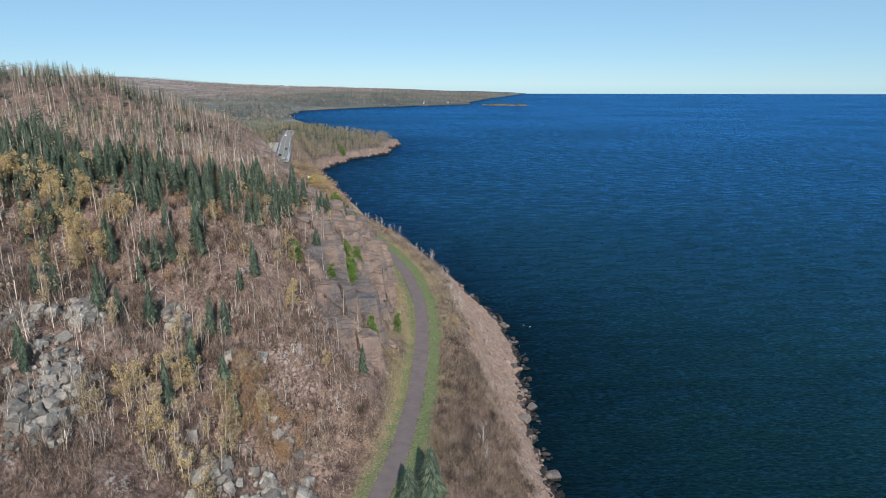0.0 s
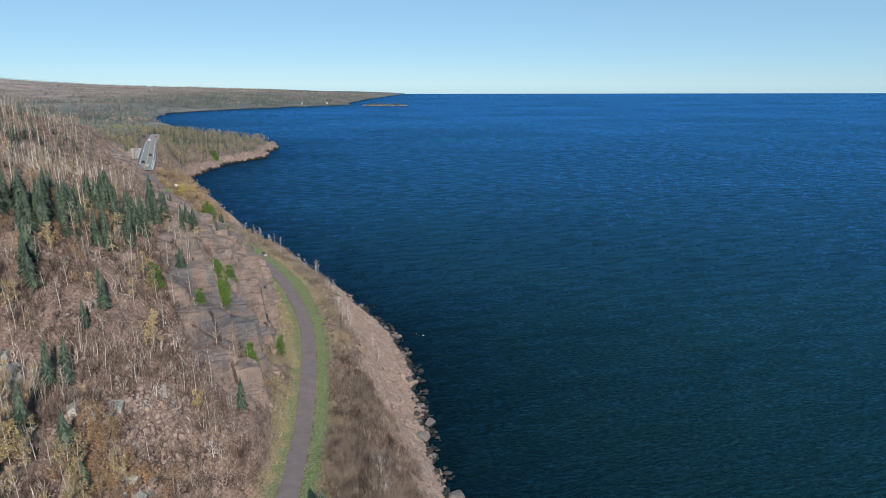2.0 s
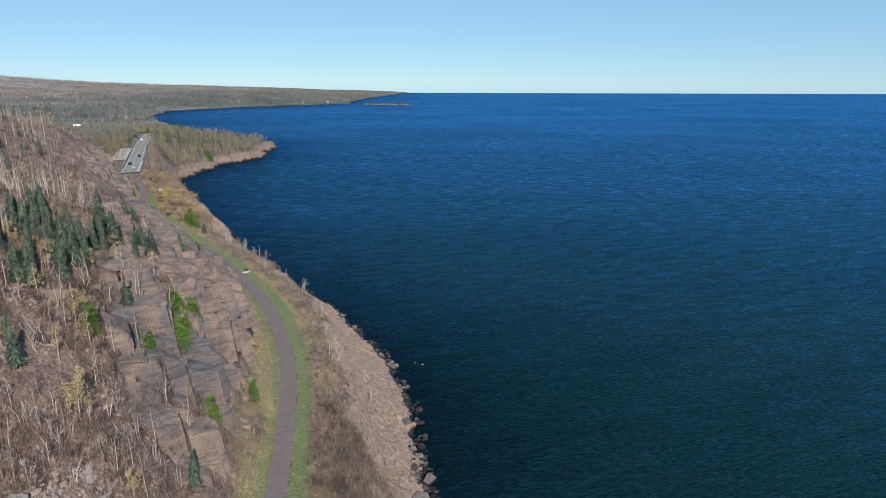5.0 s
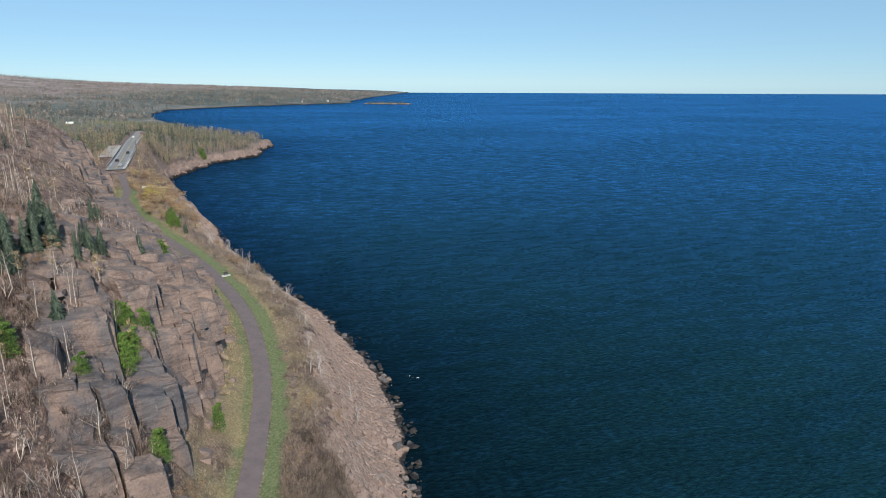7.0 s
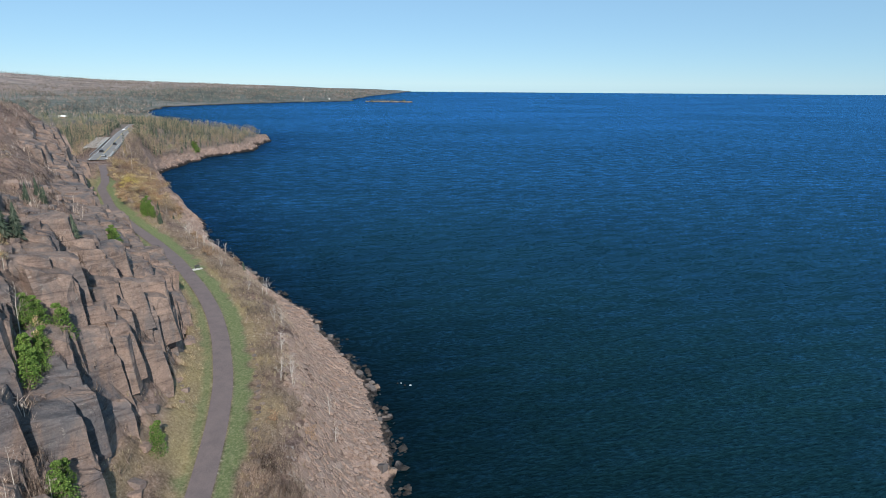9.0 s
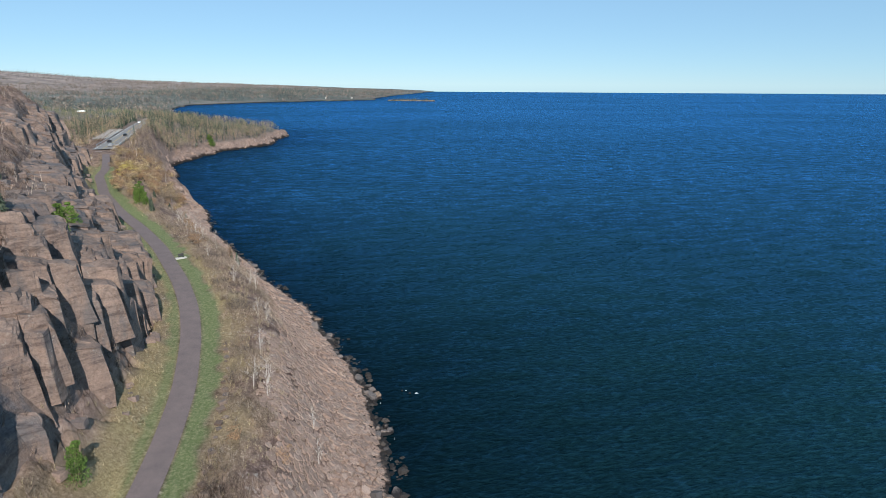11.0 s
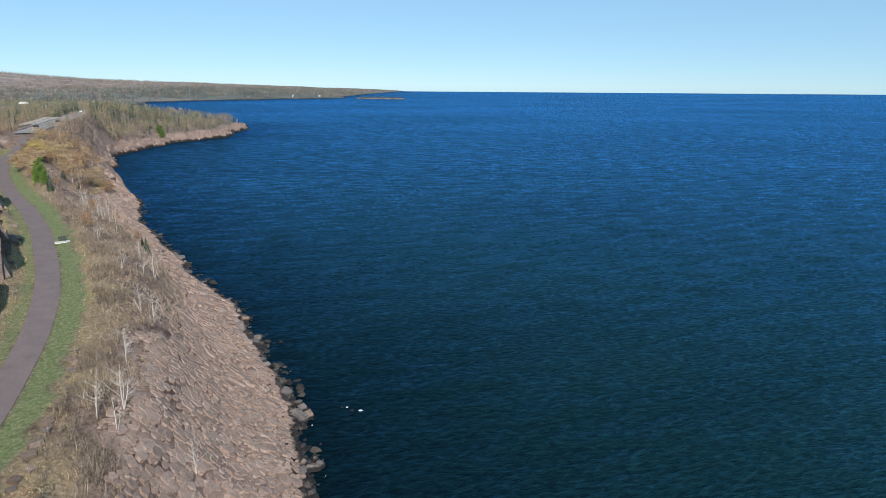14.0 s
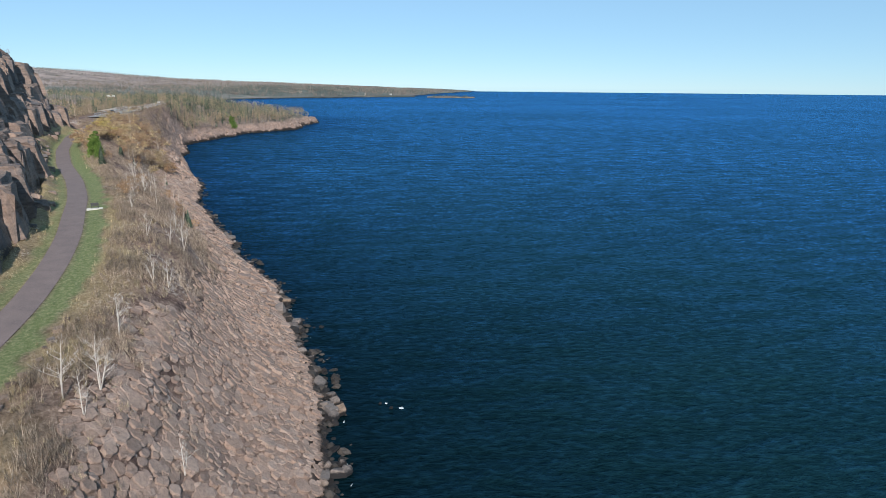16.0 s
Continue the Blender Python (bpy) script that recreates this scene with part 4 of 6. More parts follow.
bank = lambda x, y, d, e: fade(-7, -10, d) * fade(7, 11, e)
plant(birches, strewn(260, -122, -50, 185, 300, lambda x, y, d, e: bank(x, y, d, e) * 0.5, 173)[:34], 0.45, 0.85)
plant(spruces, strewn(90, -122, -50, 190, 300, lambda x, y, d, e: bank(x, y, d, e) * 0.3, 174)[:9], 0.28, 0.5)

snags = []
for k in range(3):
    tr, so = bare_limbs(rng, 4.6, 14, 0.5, 4, 5, 0.013)
    for q in range(1 + k):
        t2, s2 = bare_limbs(rng, rng.uniform(2.6, 3.8), 8, 0.42, 4, 3, 0.013)
        a = rng.uniform(0, 6.28)
        for src, dst in ((t2, tr), (s2, so)):
            v = np.concatenate(src.v)
            v = v + np.c_[0.28 * v[:, 2] * math.cos(a), 0.28 * v[:, 2] * math.sin(a), 0 * v[:, 2]]
            dst.add(v, np.concatenate(src.f))
    snags.append(tree_kind("dead_tree", "bleached dead tree with broken limbs on the lakeside slope", "dead tree", tr.mesh("trunk", SNAG), "trunk", so.mesh("crown", SNAG), "crown", "dead trees above the shore"))
SNAG_AT = [(-54.2, 192.9), (-43.2, 179.5), (-40.3, 180), (-33, 164.5), (-27.8, 150.9), (-25, 140.5), (-22.8, 139.6), (-17, 138.4), (-16, 137.5), (-19, 135.2), (-32, 165.5), (-43.6, 183.2), (-40.5, 183.4), (-55, 197),
           (-60.9, 203.9), (-82.2, 234.4), (-80, 232), (-84, 237), (-78, 230), (-54.5, 195.9), (-9, 84), (-8, 80), (-24, 143), (-18, 143), (-49, 196), (-63, 210), (-69, 219), (-75, 226), (-8, 100), (-12, 112)]
plant(snags, SNAG_AT[:7] + SNAG_AT[8:20:2] + SNAG_AT[20:27], 0.7, 1.1)


def leafy(material, h, width, count, leaf, trunk_material):
    tr, limbs = bare_limbs(rng, h * 0.95, 9, 0.3, 3, 2)
    tr.add(np.concatenate(limbs.v), np.concatenate(limbs.f))
    c = [(rng.normal(0, 0.33) * width, rng.normal(0, 0.33) * width, h * rng.uniform(0.3, 0.92)) for q in range(14)]
    s = [np.array((width * 0.55, width * 0.55, h * 0.16)) * rng.uniform(0.35, 0.9) for q in range(14)]
    return tr.mesh("trunk", trunk_material), leaf_cloud(rng, c, s, count, leaf).mesh("foliage", material)


golds = [tree_kind("golden_birch", "birch with golden autumn leaves among bare brush", "autumn tree", *sum(zip(leafy(GOLD, 6.5, 1.8, 1150, 0.1, BIRCH), ("trunk", "foliage")), ()), "golden autumn trees") for k in range(3)]
GOLD_PLACES = strewn(420, -104, -70, 66, 92, lambda x, y, d, e: wood(x, y, 9, 61, -0.2, 0.3) * 0.34 * fade(96, 84, y + 0.3 * (x + 90)), 44)
plant(golds, np.concatenate([GOLD_PLACES[:100], np.array([(-36, 83), (-49, 97), (-43, 86), (-47, 60), (-45, 52), (-50, 53)])]), 0.6, 1.1)
straws = [tree_kind("straw_aspen", "slender aspen holding thin straw-coloured leaves on the slope", "autumn tree", *sum(zip(leafy(STRAW, 6.0, 1.35, 620, 0.095, BIRCH), ("trunk", "foliage")), ()), "straw-leaved aspens on the slope") for k in range(4)]
plant(straws, np.concatenate([strewn(260, -53, -37, 46, 72, lambda x, y, d, e: (0.08 + 0.5 * wood(x, y, 6, 63, -0.1, 0.3)), 45), strewn(260, -100, -58, 60, 100, lambda x, y, d, e: 0.22 * wood(x, y, 8, 64), 144), strewn(60, -62, -40, 76, 120, lambda x, y, d, e: 0.16 + 0 * x, 145)]), 0.5, 1.0)

rusts = [tree_kind("rust_shrub", "low shrub with rust-brown autumn leaves", "shrub", *sum(zip(leafy(RUST, 3.2, 1.8, 700, 0.085, BARK), ("stem", "foliage")), ()), "rust-brown shrubs") for k in range(3)]
plant(rusts, np.concatenate([strewn(90, -44, -34, 60, 72, lambda x, y, d, e: 0.42 + 0 * x, 46), strewn(60, -75, -50, 55, 120, lambda x, y, d, e: 0.3 + 0 * x, 146), strewn(60, -66, -54, 92, 112, lambda x, y, d, e: fade(30, 34, d) * 0.5, 47),
                             np.array([(-127, 299), (-143, 312), (-126, 296), (-31, 97), (-30, 101), (-18, 131), (-22, 128)]), strewn(160, -125, -50, 190, 305, lambda x, y, d, e: bank(x, y, d, e) * 0.5, 175)[:26]]), 0.6, 1.15)

shrubs = [tree_kind("autumn_shrub", "bushy %s autumn shrub beside the path bend" % hue, "shrub", *sum(zip(leafy(mat, 3.6, 2.1, 900, 0.1, BARK), ("stem", "foliage")), ()), "autumn shrubs at the path bend")
          for mat, hue in ((YELLOW_LEAF, "bright yellow"), (STRAW, "straw-coloured"), (TAN, "dull tan"), (RUST, "rust-brown"))]
clear = lambda p: p[np.hypot(p[:, 0] + 135, p[:, 1] - 299) > 6]
plant(shrubs[:1], [(-127.5, 288), (-123, 283)], 1.2, 1.5)
plant(shrubs[1:], clear(np.concatenate([strewn(260, -142, -100, 250, 312, lambda x, y, d, e: fade(-3.5, -5, d) * fade(10, 16, e) * 0.6, 48), strewn(520, -205, -112, 305, 362, lambda x, y, d, e: fade(-3.5, -5, d) * fade(8, 14, e) * 0.4 * fade(6, 9, np.abs(x - on(ROAD_X, y)) + 50 * (y < 350)), 148), np.array([(-120.6, 279), (-121, 290), (-124, 283), (-127, 288), (-114, 268), (-117, 272)])])), 0.75, 1.5)
for x, y, s in ((-126.5, 286, 1.7), (-129.5, 290.5, 1.5), (-124.8, 281, 1.45), (-122.5, 285, 1.3), (-131, 294.5, 1.35)):
    ob = copy_thing(shrubs[0], pose(x, y, ground_height(x, y) - 0.1, 0, 0, 90 * s))
    ob.scale = (s * 1.15, s * 1.15, s * 0.9)
    tagged(ob, "tall bright yellow autumn bush crowding the path bend")

cedars = []
for k in range(3):
    h = 3.4
    c = [(rng.normal(0, 0.15), rng.normal(0, 0.15), h * (0.12 + 0.13 * q)) for q in range(7)]
    s = [np.array((1.0, 1.0, 0.55)) * (1.0 - 0.11 * q) for q in range(7)]
    tr = Soup().add(*tube([(0, 0, -0.3), (0, 0, h * 0.8)], [0.09, 0.02], 5)).mesh("trunk", BARK)
    cedars.append(tree_kind("cedar", "bright green bushy cedar growing on the rock", "cedar bush", tr, "trunk", leaf_cloud(rng, c, s, 2400, 0.07).mesh("foliage", CEDAR), "foliage", "green cedars on the cliff"))
CEDAR_AT = [(-43.4, 114.8), (-42.2, 116.6), (-41.9, 107.4), (-42.6, 108.6), (-41.2, 109.4), (-41.0, 110.6), (-41.3, 112), (-43.0, 106.3), (-40.6, 108.2), (-43.6, 113.1), (-47.4, 97.3), (-42.2, 101.5), (-34.2, 102.3), (-33.8, 101),
            (-54.9, 150.1), (-56, 151.5), (-99.4, 245.1), (-97.5, 243.5), (-96.5, 242), (-47.1, 97.6), (-33.5, 118), (-60, 160), (-100.5, 247)]
plant(cedars, CEDAR_AT, 0.9, 1.5)
for x, y, s in ((-98.6, 246.5, 1.9), (-96.2, 243.6, 1.6), (-93.5, 240.2, 1.2)):
    ob = copy_thing(cedars[1], pose(x, y, ground_height(x, y) - 0.1, 0, 0, 70 * s))
    ob.scale = (s, s, s)
    tagged(ob, "dense green cedar bush on the lakeside bank by the path")
for x, y, s in ((-219, 569, 2.6), (-223, 574, 2.2), (-216, 563, 1.9)):
    ob = copy_thing(cedars[0], pose(x, y, ground_height(x, y) - 0.2, 0, 0, 50 * s))
    ob.scale = (s * 1.2, s * 1.2, s)
    tagged(ob, "large green bushy cedar on the rocky headland bank")

# ---------------------------------------------------------------- woods too many to count
low_spruce = [conifer_crown(rng, 1.0, 0.17, 9, 5, False, 0.05) for k in range(4)]
bay_spruce = [conifer_crown(rng, 1.0, 0.22, 5, 4, False, 0.05) for k in range(3)]


def low_bare():
    so = Soup().add(*tube([(0, 0, -0.03), (0.02, 0.01, 0.5), (0, 0.02, 1)], [0.014, 0.01, 0.002], 3))
    tw = Soup()
    for k in range(16):
        t = rng.uniform(0.28, 0.95)
        a, q = rng.uniform(0, 6.28), rng.uniform(0.12, 0.3) * (1.2 - t)
        b, e = np.array((0.01, 0.01, t)), np.array((q * math.cos(a), q * math.sin(a), t + q * rng.uniform(0.6, 1.3)))
        side = np.array((-math.sin(a), math.cos(a), 0)) * rng.uniform(0.008, 0.016)
        tw.add([b - side, b + side, e], [(0, 1, 2)])
    return so, tw


def low_clump():
    """Several leaning stems from one root, with side twigs."""
    so, tw = Soup(), Soup()
    for k in range(rng.integers(2, 5)):
        a, lean, h = rng.uniform(0, 6.28), rng.uniform(0.05, 0.42), rng.uniform(0.55, 1.0)
        d = np.array((math.cos(a), math.sin(a), 0.0))
        q = np.array((-d[1], d[0], 0.0)) * rng.normal(0, 0.08)
        pts = [np.array((0, 0, -0.05)) + 0.04 * d, d * lean * 0.35 * h + q + (0, 0, 0.5 * h), d * lean * h + (0, 0, h)]
        so.add(*tube(pts, [0.013, 0.009, 0.002], 3))
        for j in range(5):
            t = rng.uniform(0.3, 0.95)
            b = pts[0] + (pts[2] - pts[0]) * t
            w, ln = rng.uniform(0, 6.28), rng.uniform(0.1, 0.26)
            e = b + np.array((ln * math.cos(w), ln * math.sin(w), ln * rng.uniform(0.5, 1.4)))
            side = np.array((-math.sin(w), math.cos(w), 0)) * rng.uniform(0.008, 0.016)
            tw.add([b - side, b + side, e], [(0, 1, 2)])
    return so, tw


def low_leafy():
    c = [(rng.normal(0, 0.09), rng.normal(0, 0.09), rng.uniform(0.35, 0.9)) for q in range(5)]
    return leaf_cloud(rng, c, [np.array((0.2, 0.2, 0.16))] * 5, 62, 0.031)


def merged(so):
    return np.concatenate(so.v), np.concatenate(so.f)


def woodland(name, label, category, shapes, places, low, high, material, sink=0.1):
    places = np.asarray(places)
    r = np.random.default_rng(len(places))
    z = lie(places[:, 0], places[:, 1], False)[0]
    ok = z > 0.8
    places, z = places[ok], z[ok]
    so, pick = Soup(), r.integers(0, len(shapes), len(places))
    for k, s in enumerate(shapes):
        p = places[pick == k]
        if len(p):
            h = r.uniform(low, high, len(p))
            so.strew(*merged(s), np.c_[p, z[pick == k] - sink], h, r.uniform(0, 6.28, len(p)))
    return tagged(new(name, so.mesh(name, material)), label, category, kind="stuff")


bare_shapes = [low_bare() for k in range(4)]
clump_shapes = [low_clump() for k in range(7)]
leaf_shapes = [low_leafy() for k in range(4)]
off_road = lambda x, y: fade(6.5, 10, np.abs(x - on(ROAD_X, y)) + 50 * (y < 335) + 50 * (y > 640))
heath = lambda x, y: np.exp(-(((x + 108) / 26) ** 2) - ((y - 178) / 34) ** 2) + np.exp(-(((x + 150) / 30) ** 2) - ((y - 262) / 40) ** 2) + 0.8 * np.exp(-(((x + 112) / 22) ** 2) - ((y - 128) / 14) ** 2)
hill_w = lambda x, y, d, e: fade(44, 60, d) * wood(x, y, 26, 71, -0.25, 0.2) * (1 - 0.95 * np.minimum(heath(x, y), 1)) * fade(345, 315, y)
hill_b = lambda x, y, d, e: fade(30, 50, d) * fade(345, 325, y) * (0.4 + 0.6 * wood(x, y, 30, 73)) * (1 - 0.8 * np.minimum(heath(x, y), 1)) * (1 - 0.5 * BAND(x, y))
crest = lambda x, y, d, e: fade(44, 60, d) * 0.5 * np.exp(-(((x + 225) / 75) ** 2) - ((y - 225) / 45) ** 2)
head_w = lambda x, y, d, e: fade(9, 17, e + 5 * value_noise(x, y, 18, 75)) * fade(430, 480, y) * fade(1000, 900, y) * off_road(x, y) * (0.35 + 0.65 * wood(x, y, 40, 77))
side_w = lambda x, y, d, e: fade(350, 400, y) * fade(60, 80, e) * off_road(x, y) * (0.2 + 0.8 * wood(x, y, 45, 79))

spruce_places = np.concatenate([near_spruce[295:], strewn(9000, -420, -70, -20, 330, lambda x, y, d, e: np.maximum(hill_w(x, y, d, e) * 0.6, crest(x, y, d, e) * 0.8), 81), strewn(1500, -280, -110, 120, 260, lambda x, y, d, e: 0.5 * np.exp(-(((x + 185) / 48) ** 2) - ((y - 190) / 52) ** 2) * wood(x, y, 15, 168, -0.2, 0.3), 183),
                                
                                strewn(9000, -1000, -190, 350, 1100, lambda x, y, d, e: side_w(x, y, d, e) * 0.3, 83)])
woodland("headland_spruces", "tall dark green spruces crowding the rocky headland", "conifer wood", low_spruce, strewn(5200, -340, -195, 430, 780, lambda x, y, d, e: head_w(x, y, d, e) * (0.09 + 0.26 * fade(18, 45, e)), 82), 6, 11.5, CONIFER)
woodland("headland_aspens", "olive-green thinly leaved aspens in the headland wood", "autumn wood", leaf_shapes, strewn(4200, -420, -195, 420, 780, lambda x, y, d, e: head_w(x, y, d, e) * 0.5, 182), 5.5, 9.5, OLIVE)
woodland("far_spruces", "mixed dark green spruces covering the hill and headland", "conifer wood", low_spruce, spruce_places, 4, 8.5, CONIFER)
bare_places = np.concatenate([strewn(20000, -420, -62, -20, 340, lambda x, y, d, e: hill_b(x, y, d, e) * 0.9, 84), 
                              strewn(7000, -1000, -190, 350, 1100, lambda x, y, d, e: side_w(x, y, d, e) * 0.42, 86), strewn(220, -230, -105, 296, 450, lambda x, y, d, e: fade(8, 16, e) * off_road(x, y) * np.where(y > 330, 1, fade(-3, -6, d)), 87)])
slope_keep = lambda x, y, d, e: fade(8, 12, d) * fade(60, 45, d) * (1 - 0.75 * lie(x, y)[1]["rock"] * fade(92, 116, y)) * (0.08 + 0.92 * wood(x, y, 8, 131, -0.1, 0.3)) * fade(150, 120, y)
sapling_places = np.concatenate([strewn(3000, -100, -26, 42, 150, slope_keep, 132), strewn(1500, -170, -60, 130, 320, lambda x, y, d, e: fade(18, 26, d) * fade(110, 70, d) * 0.6 * wood(x, y, 12, 133), 134)])
woodland("saplings", "pale leaning leafless saplings crowded on the slope", "bare wood", [s for s, t in clump_shapes], sapling_places, 1.2, 4.0, STEM)
woodland("sapling_twigs", "fine grey-brown twigs of the saplings on the slope", "bare wood", [t for s, t in clump_shapes], sapling_places, 1.2, 4.0, TWIG)
head_bare = strewn(5200, -340, -195, 420, 780, lambda x, y, d, e: head_w(x, y, d, e) * (0.8 - 0.45 * fade(20, 50, e)), 85)
woodland("headland_birches", "pale tan leafless birch stems fringing the headland wood", "bare wood", [s for s, t in bare_shapes], head_bare, 4, 8.8, TAN)
woodland("headland_birch_twigs", "fine tan leafless twigs of the headland birches", "bare wood", [t for s, t in bare_shapes], head_bare, 4, 8.8, TAN)
woodland("far_birches", "pale leafless birch stems spread over the hill", "bare wood", [s for s, t in bare_shapes], bare_places, 3.4, 7.2, STEM)
woodland("far_birch_twigs", "fine grey-brown leafless twigs of the birch wood", "bare wood", [t for s, t in bare_shapes], bare_places, 3.4, 7.2, TWIG)
tan_places = np.concatenate([strewn(4500, -420, -62, -20, 340, lambda x, y, d, e: hill_b(x, y, d, e) * 0.6, 88), 
                             strewn(4600, -1000, -190, 350, 1100, lambda x, y, d, e: side_w(x, y, d, e) * 0.42, 90), strewn(900, -230, -105, 296, 470, lambda x, y, d, e: fade(8, 16, e) * off_road(x, y) * np.where(y > 330, 1, fade(-3, -6, d)), 91)])
hill_mix = strewn(5200, -330, -80, 90, 330, lambda x, y, d, e: hill_b(x, y, d, e) * (0.2 + 0.8 * wood(x, y, 18, 171, -0.2, 0.3)) * 0.5, 172)
woodland("hill_aspens", "straw-coloured half-bare aspens mixed through the hilltop wood", "autumn wood", leaf_shapes, hill_mix[::2], 3.2, 6.4, STRAW)
woodland("hill_olive_wood", "dull olive-green thinly leaved trees on the hilltop", "autumn wood", leaf_shapes, hill_mix[1::4], 3.0, 6.0, OLIVE)
woodland("headland_tan_wood", "tan half-bare birches mixed into the headland wood", "autumn wood", leaf_shapes, strewn(4200, -340, -195, 420, 780, lambda x, y, d, e: head_w(x, y, d, e) * (0.6 - 0.25 * fade(20, 50, e)), 89), 5.5, 10.5, TAN)
woodland("tan_wood", "tan and grey-brown half-bare trees in the mixed woods", "autumn wood", leaf_shapes, tan_places, 3.5, 7.5, TAN)
gold_places = np.concatenate([strewn(1600, -300, -70, -20, 140, lambda x, y, d, e: hill_b(x, y, d, e) * wood(x, y, 30, 95, 0.1, 0.5) * 0.5, 92), strewn(260, -230, -105, 300, 440, lambda x, y, d, e: fade(14, 24, e) * off_road(x, y) * np.where(y > 330, 1, fade(-3, -6, d)) * 0.5, 98), strewn(900, -330, -195, 430, 620, lambda x, y, d, e: head_w(x, y, d, e) * wood(x, y, 30, 96, 0.2, 0.5) * 0.5, 93),
                              strewn(1500, -700, -190, 350, 900, lambda x, y, d, e: side_w(x, y, d, e) * wood(x, y, 40, 97, 0.1, 0.5), 94)])
woodland("golden_wood", "patches of golden-leaved autumn trees in the woods", "autumn wood", leaf_shapes, gold_places, 4, 7.5, GOLD)
# across the bay
clumps = [leaf_cloud(rng, [(rng.normal(0, 0.4), rng.normal(0, 0.4), 0.35 + 0.2 * q) for q in range(3)], [np.array((0.5, 0.5, 0.4))] * 3, 14, 0.24) for k in range(4)]
far_keep = lambda x, y, d, e: fade(3, 14, e) * fade(2600, 500, e) * (0.4 + 0.6 * wood(x, y, 130, 101))
woodland("bay_spruces", "green forest along the far bay, paled by haze in its colour", "conifer wood", bay_spruce, strewn(40000, -2600, -150, 960, 3300, lambda x, y, d, e: far_keep(x, y, d, e) * np.maximum(fade(1000, 550, e) * wood(x, y, 110, 103, -0.6, 0.1), 0.06), 104), 8, 17, HAZY_BAYGREEN, 0.5)
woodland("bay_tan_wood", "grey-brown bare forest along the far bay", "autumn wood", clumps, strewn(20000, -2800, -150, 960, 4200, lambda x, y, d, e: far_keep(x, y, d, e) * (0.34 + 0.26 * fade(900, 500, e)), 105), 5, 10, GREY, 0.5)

moor_keep = lambda x, y, d, e: fade(650, 1000, e) * (0.25 + 0.75 * wood(x, y, 160, 107))
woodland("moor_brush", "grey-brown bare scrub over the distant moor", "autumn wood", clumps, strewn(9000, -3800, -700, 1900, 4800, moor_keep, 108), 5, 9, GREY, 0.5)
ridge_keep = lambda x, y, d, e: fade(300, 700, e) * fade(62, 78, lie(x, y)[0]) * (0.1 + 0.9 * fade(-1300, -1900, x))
woodland("ridge_spruces", "green spruces along the distant ridge, paled by haze in their colour", "conifer wood", bay_spruce, strewn(3600, -3600, -900, 2600, 4800, ridge_keep, 106), 10, 18, HAZY_BAYGREEN, 0.5)

# ---------------------------------------------------------------- brush and grass
def talus_cover(x, y, d, e):
    """How far the loose slabs cover the lakeside bank."""
    f = e / np.maximum(e - d - 3, 1)
    upto = np.interp(y, [60, 84, 105, 120, 150, 168, 200, 345], [0.2, 0.25, 0.32, 0.6, 0.66, 0.5, 0.36, 0.34])
    return (d < -5) * fade(-0.6, 0.6, e) * fade(upto + 0.07, upto - 0.07, f + 0.1 * value_noise(x, y, 4.5, 127)) * (y > 60)


def shrub_shape(stems, spread, thick=1.0):
    so = Soup()
    for k in range(stems):
        a, t = rng.uniform(0, 6.28), rng.uniform(0.15, 1.0)
        b = np.array((rng.normal(0, 0.09), rng.normal(0, 0.09), -0.05))
        e = np.array((spread * t * math.cos(a), spread * t * math.sin(a), rng.uniform(0.55, 1.1)))
        side = np.array((-math.sin(a), math.cos(a), 0)) * rng.uniform(0.016, 0.034) * thick
        so.add([b - side, b + side, e], [(0, 1, 2)])
        c = b + (e - b) * rng.uniform(0.4, 0.7)
        g = c + np.array((rng.normal(0, 0.22), rng.normal(0, 0.22), rng.uniform(0.1, 0.4)))
        so.add([c - side * 0.8, c + side * 0.8, g], [(0, 1, 2)])
    return so


brush_shapes = [shrub_shape(9, 0.85, 0.62) for k in range(6)]
brush_keep = lambda x, y, d, e: np.where(d > 0, fade(6.5, 9, d + 2.8 * fade(105, 84, y)) * (1 - 0.7 * lie(x, y)[1]["rock"] * fade(92, 116, y)) * fade(120, 70, d), fade(-5, -7, d) * fade(1, 5, e) * 0.8 * (1 - 0.96 * talus_cover(x, y, d, e))) * (0.12 + 0.88 * wood(x, y, 5, 111, -0.2, 0.25)) * fade(345, 325, y)
bank_keep = lambda x, y, d, e: fade(5, 14, e) * fade(330, 350, y) * fade(520, 470, y) * off_road(x, y) * fade(90, 60, e)
heath_keep = lambda x, y, d, e: fade(45, 70, d) * (0.2 + 0.8 * np.minimum(heath(x, y), 1)) * (0.4 + 0.6 * wood(x, y, 9, 151))
woodland("heath", "low rust and grey-brown heath brush on the hilltop clearings", "brush", brush_shapes, strewn(16000, -230, -60, 90, 335, heath_keep, 152), 0.8, 2.2, BRUSH, 0.05)
lakeside = lambda p: on(TRAIL_X, p[:, 1]) < p[:, 0]
slope_brush = np.concatenate([strewn(76000, -105, 5, 30, 160, brush_keep, 112), strewn(20000, -190, -20, 160, 335, brush_keep, 113)])
thicket = strewn(26000, -26, 24, 44, 128, lambda x, y, d, e: fade(-4, -5.5, d) * fade(2, 5, e) * (1 - talus_cover(x, y, d, e)) * (0.35 + 0.65 * wood(x, y, 4, 165, -0.3, 0.2)) * fade(128, 112, y), 164)
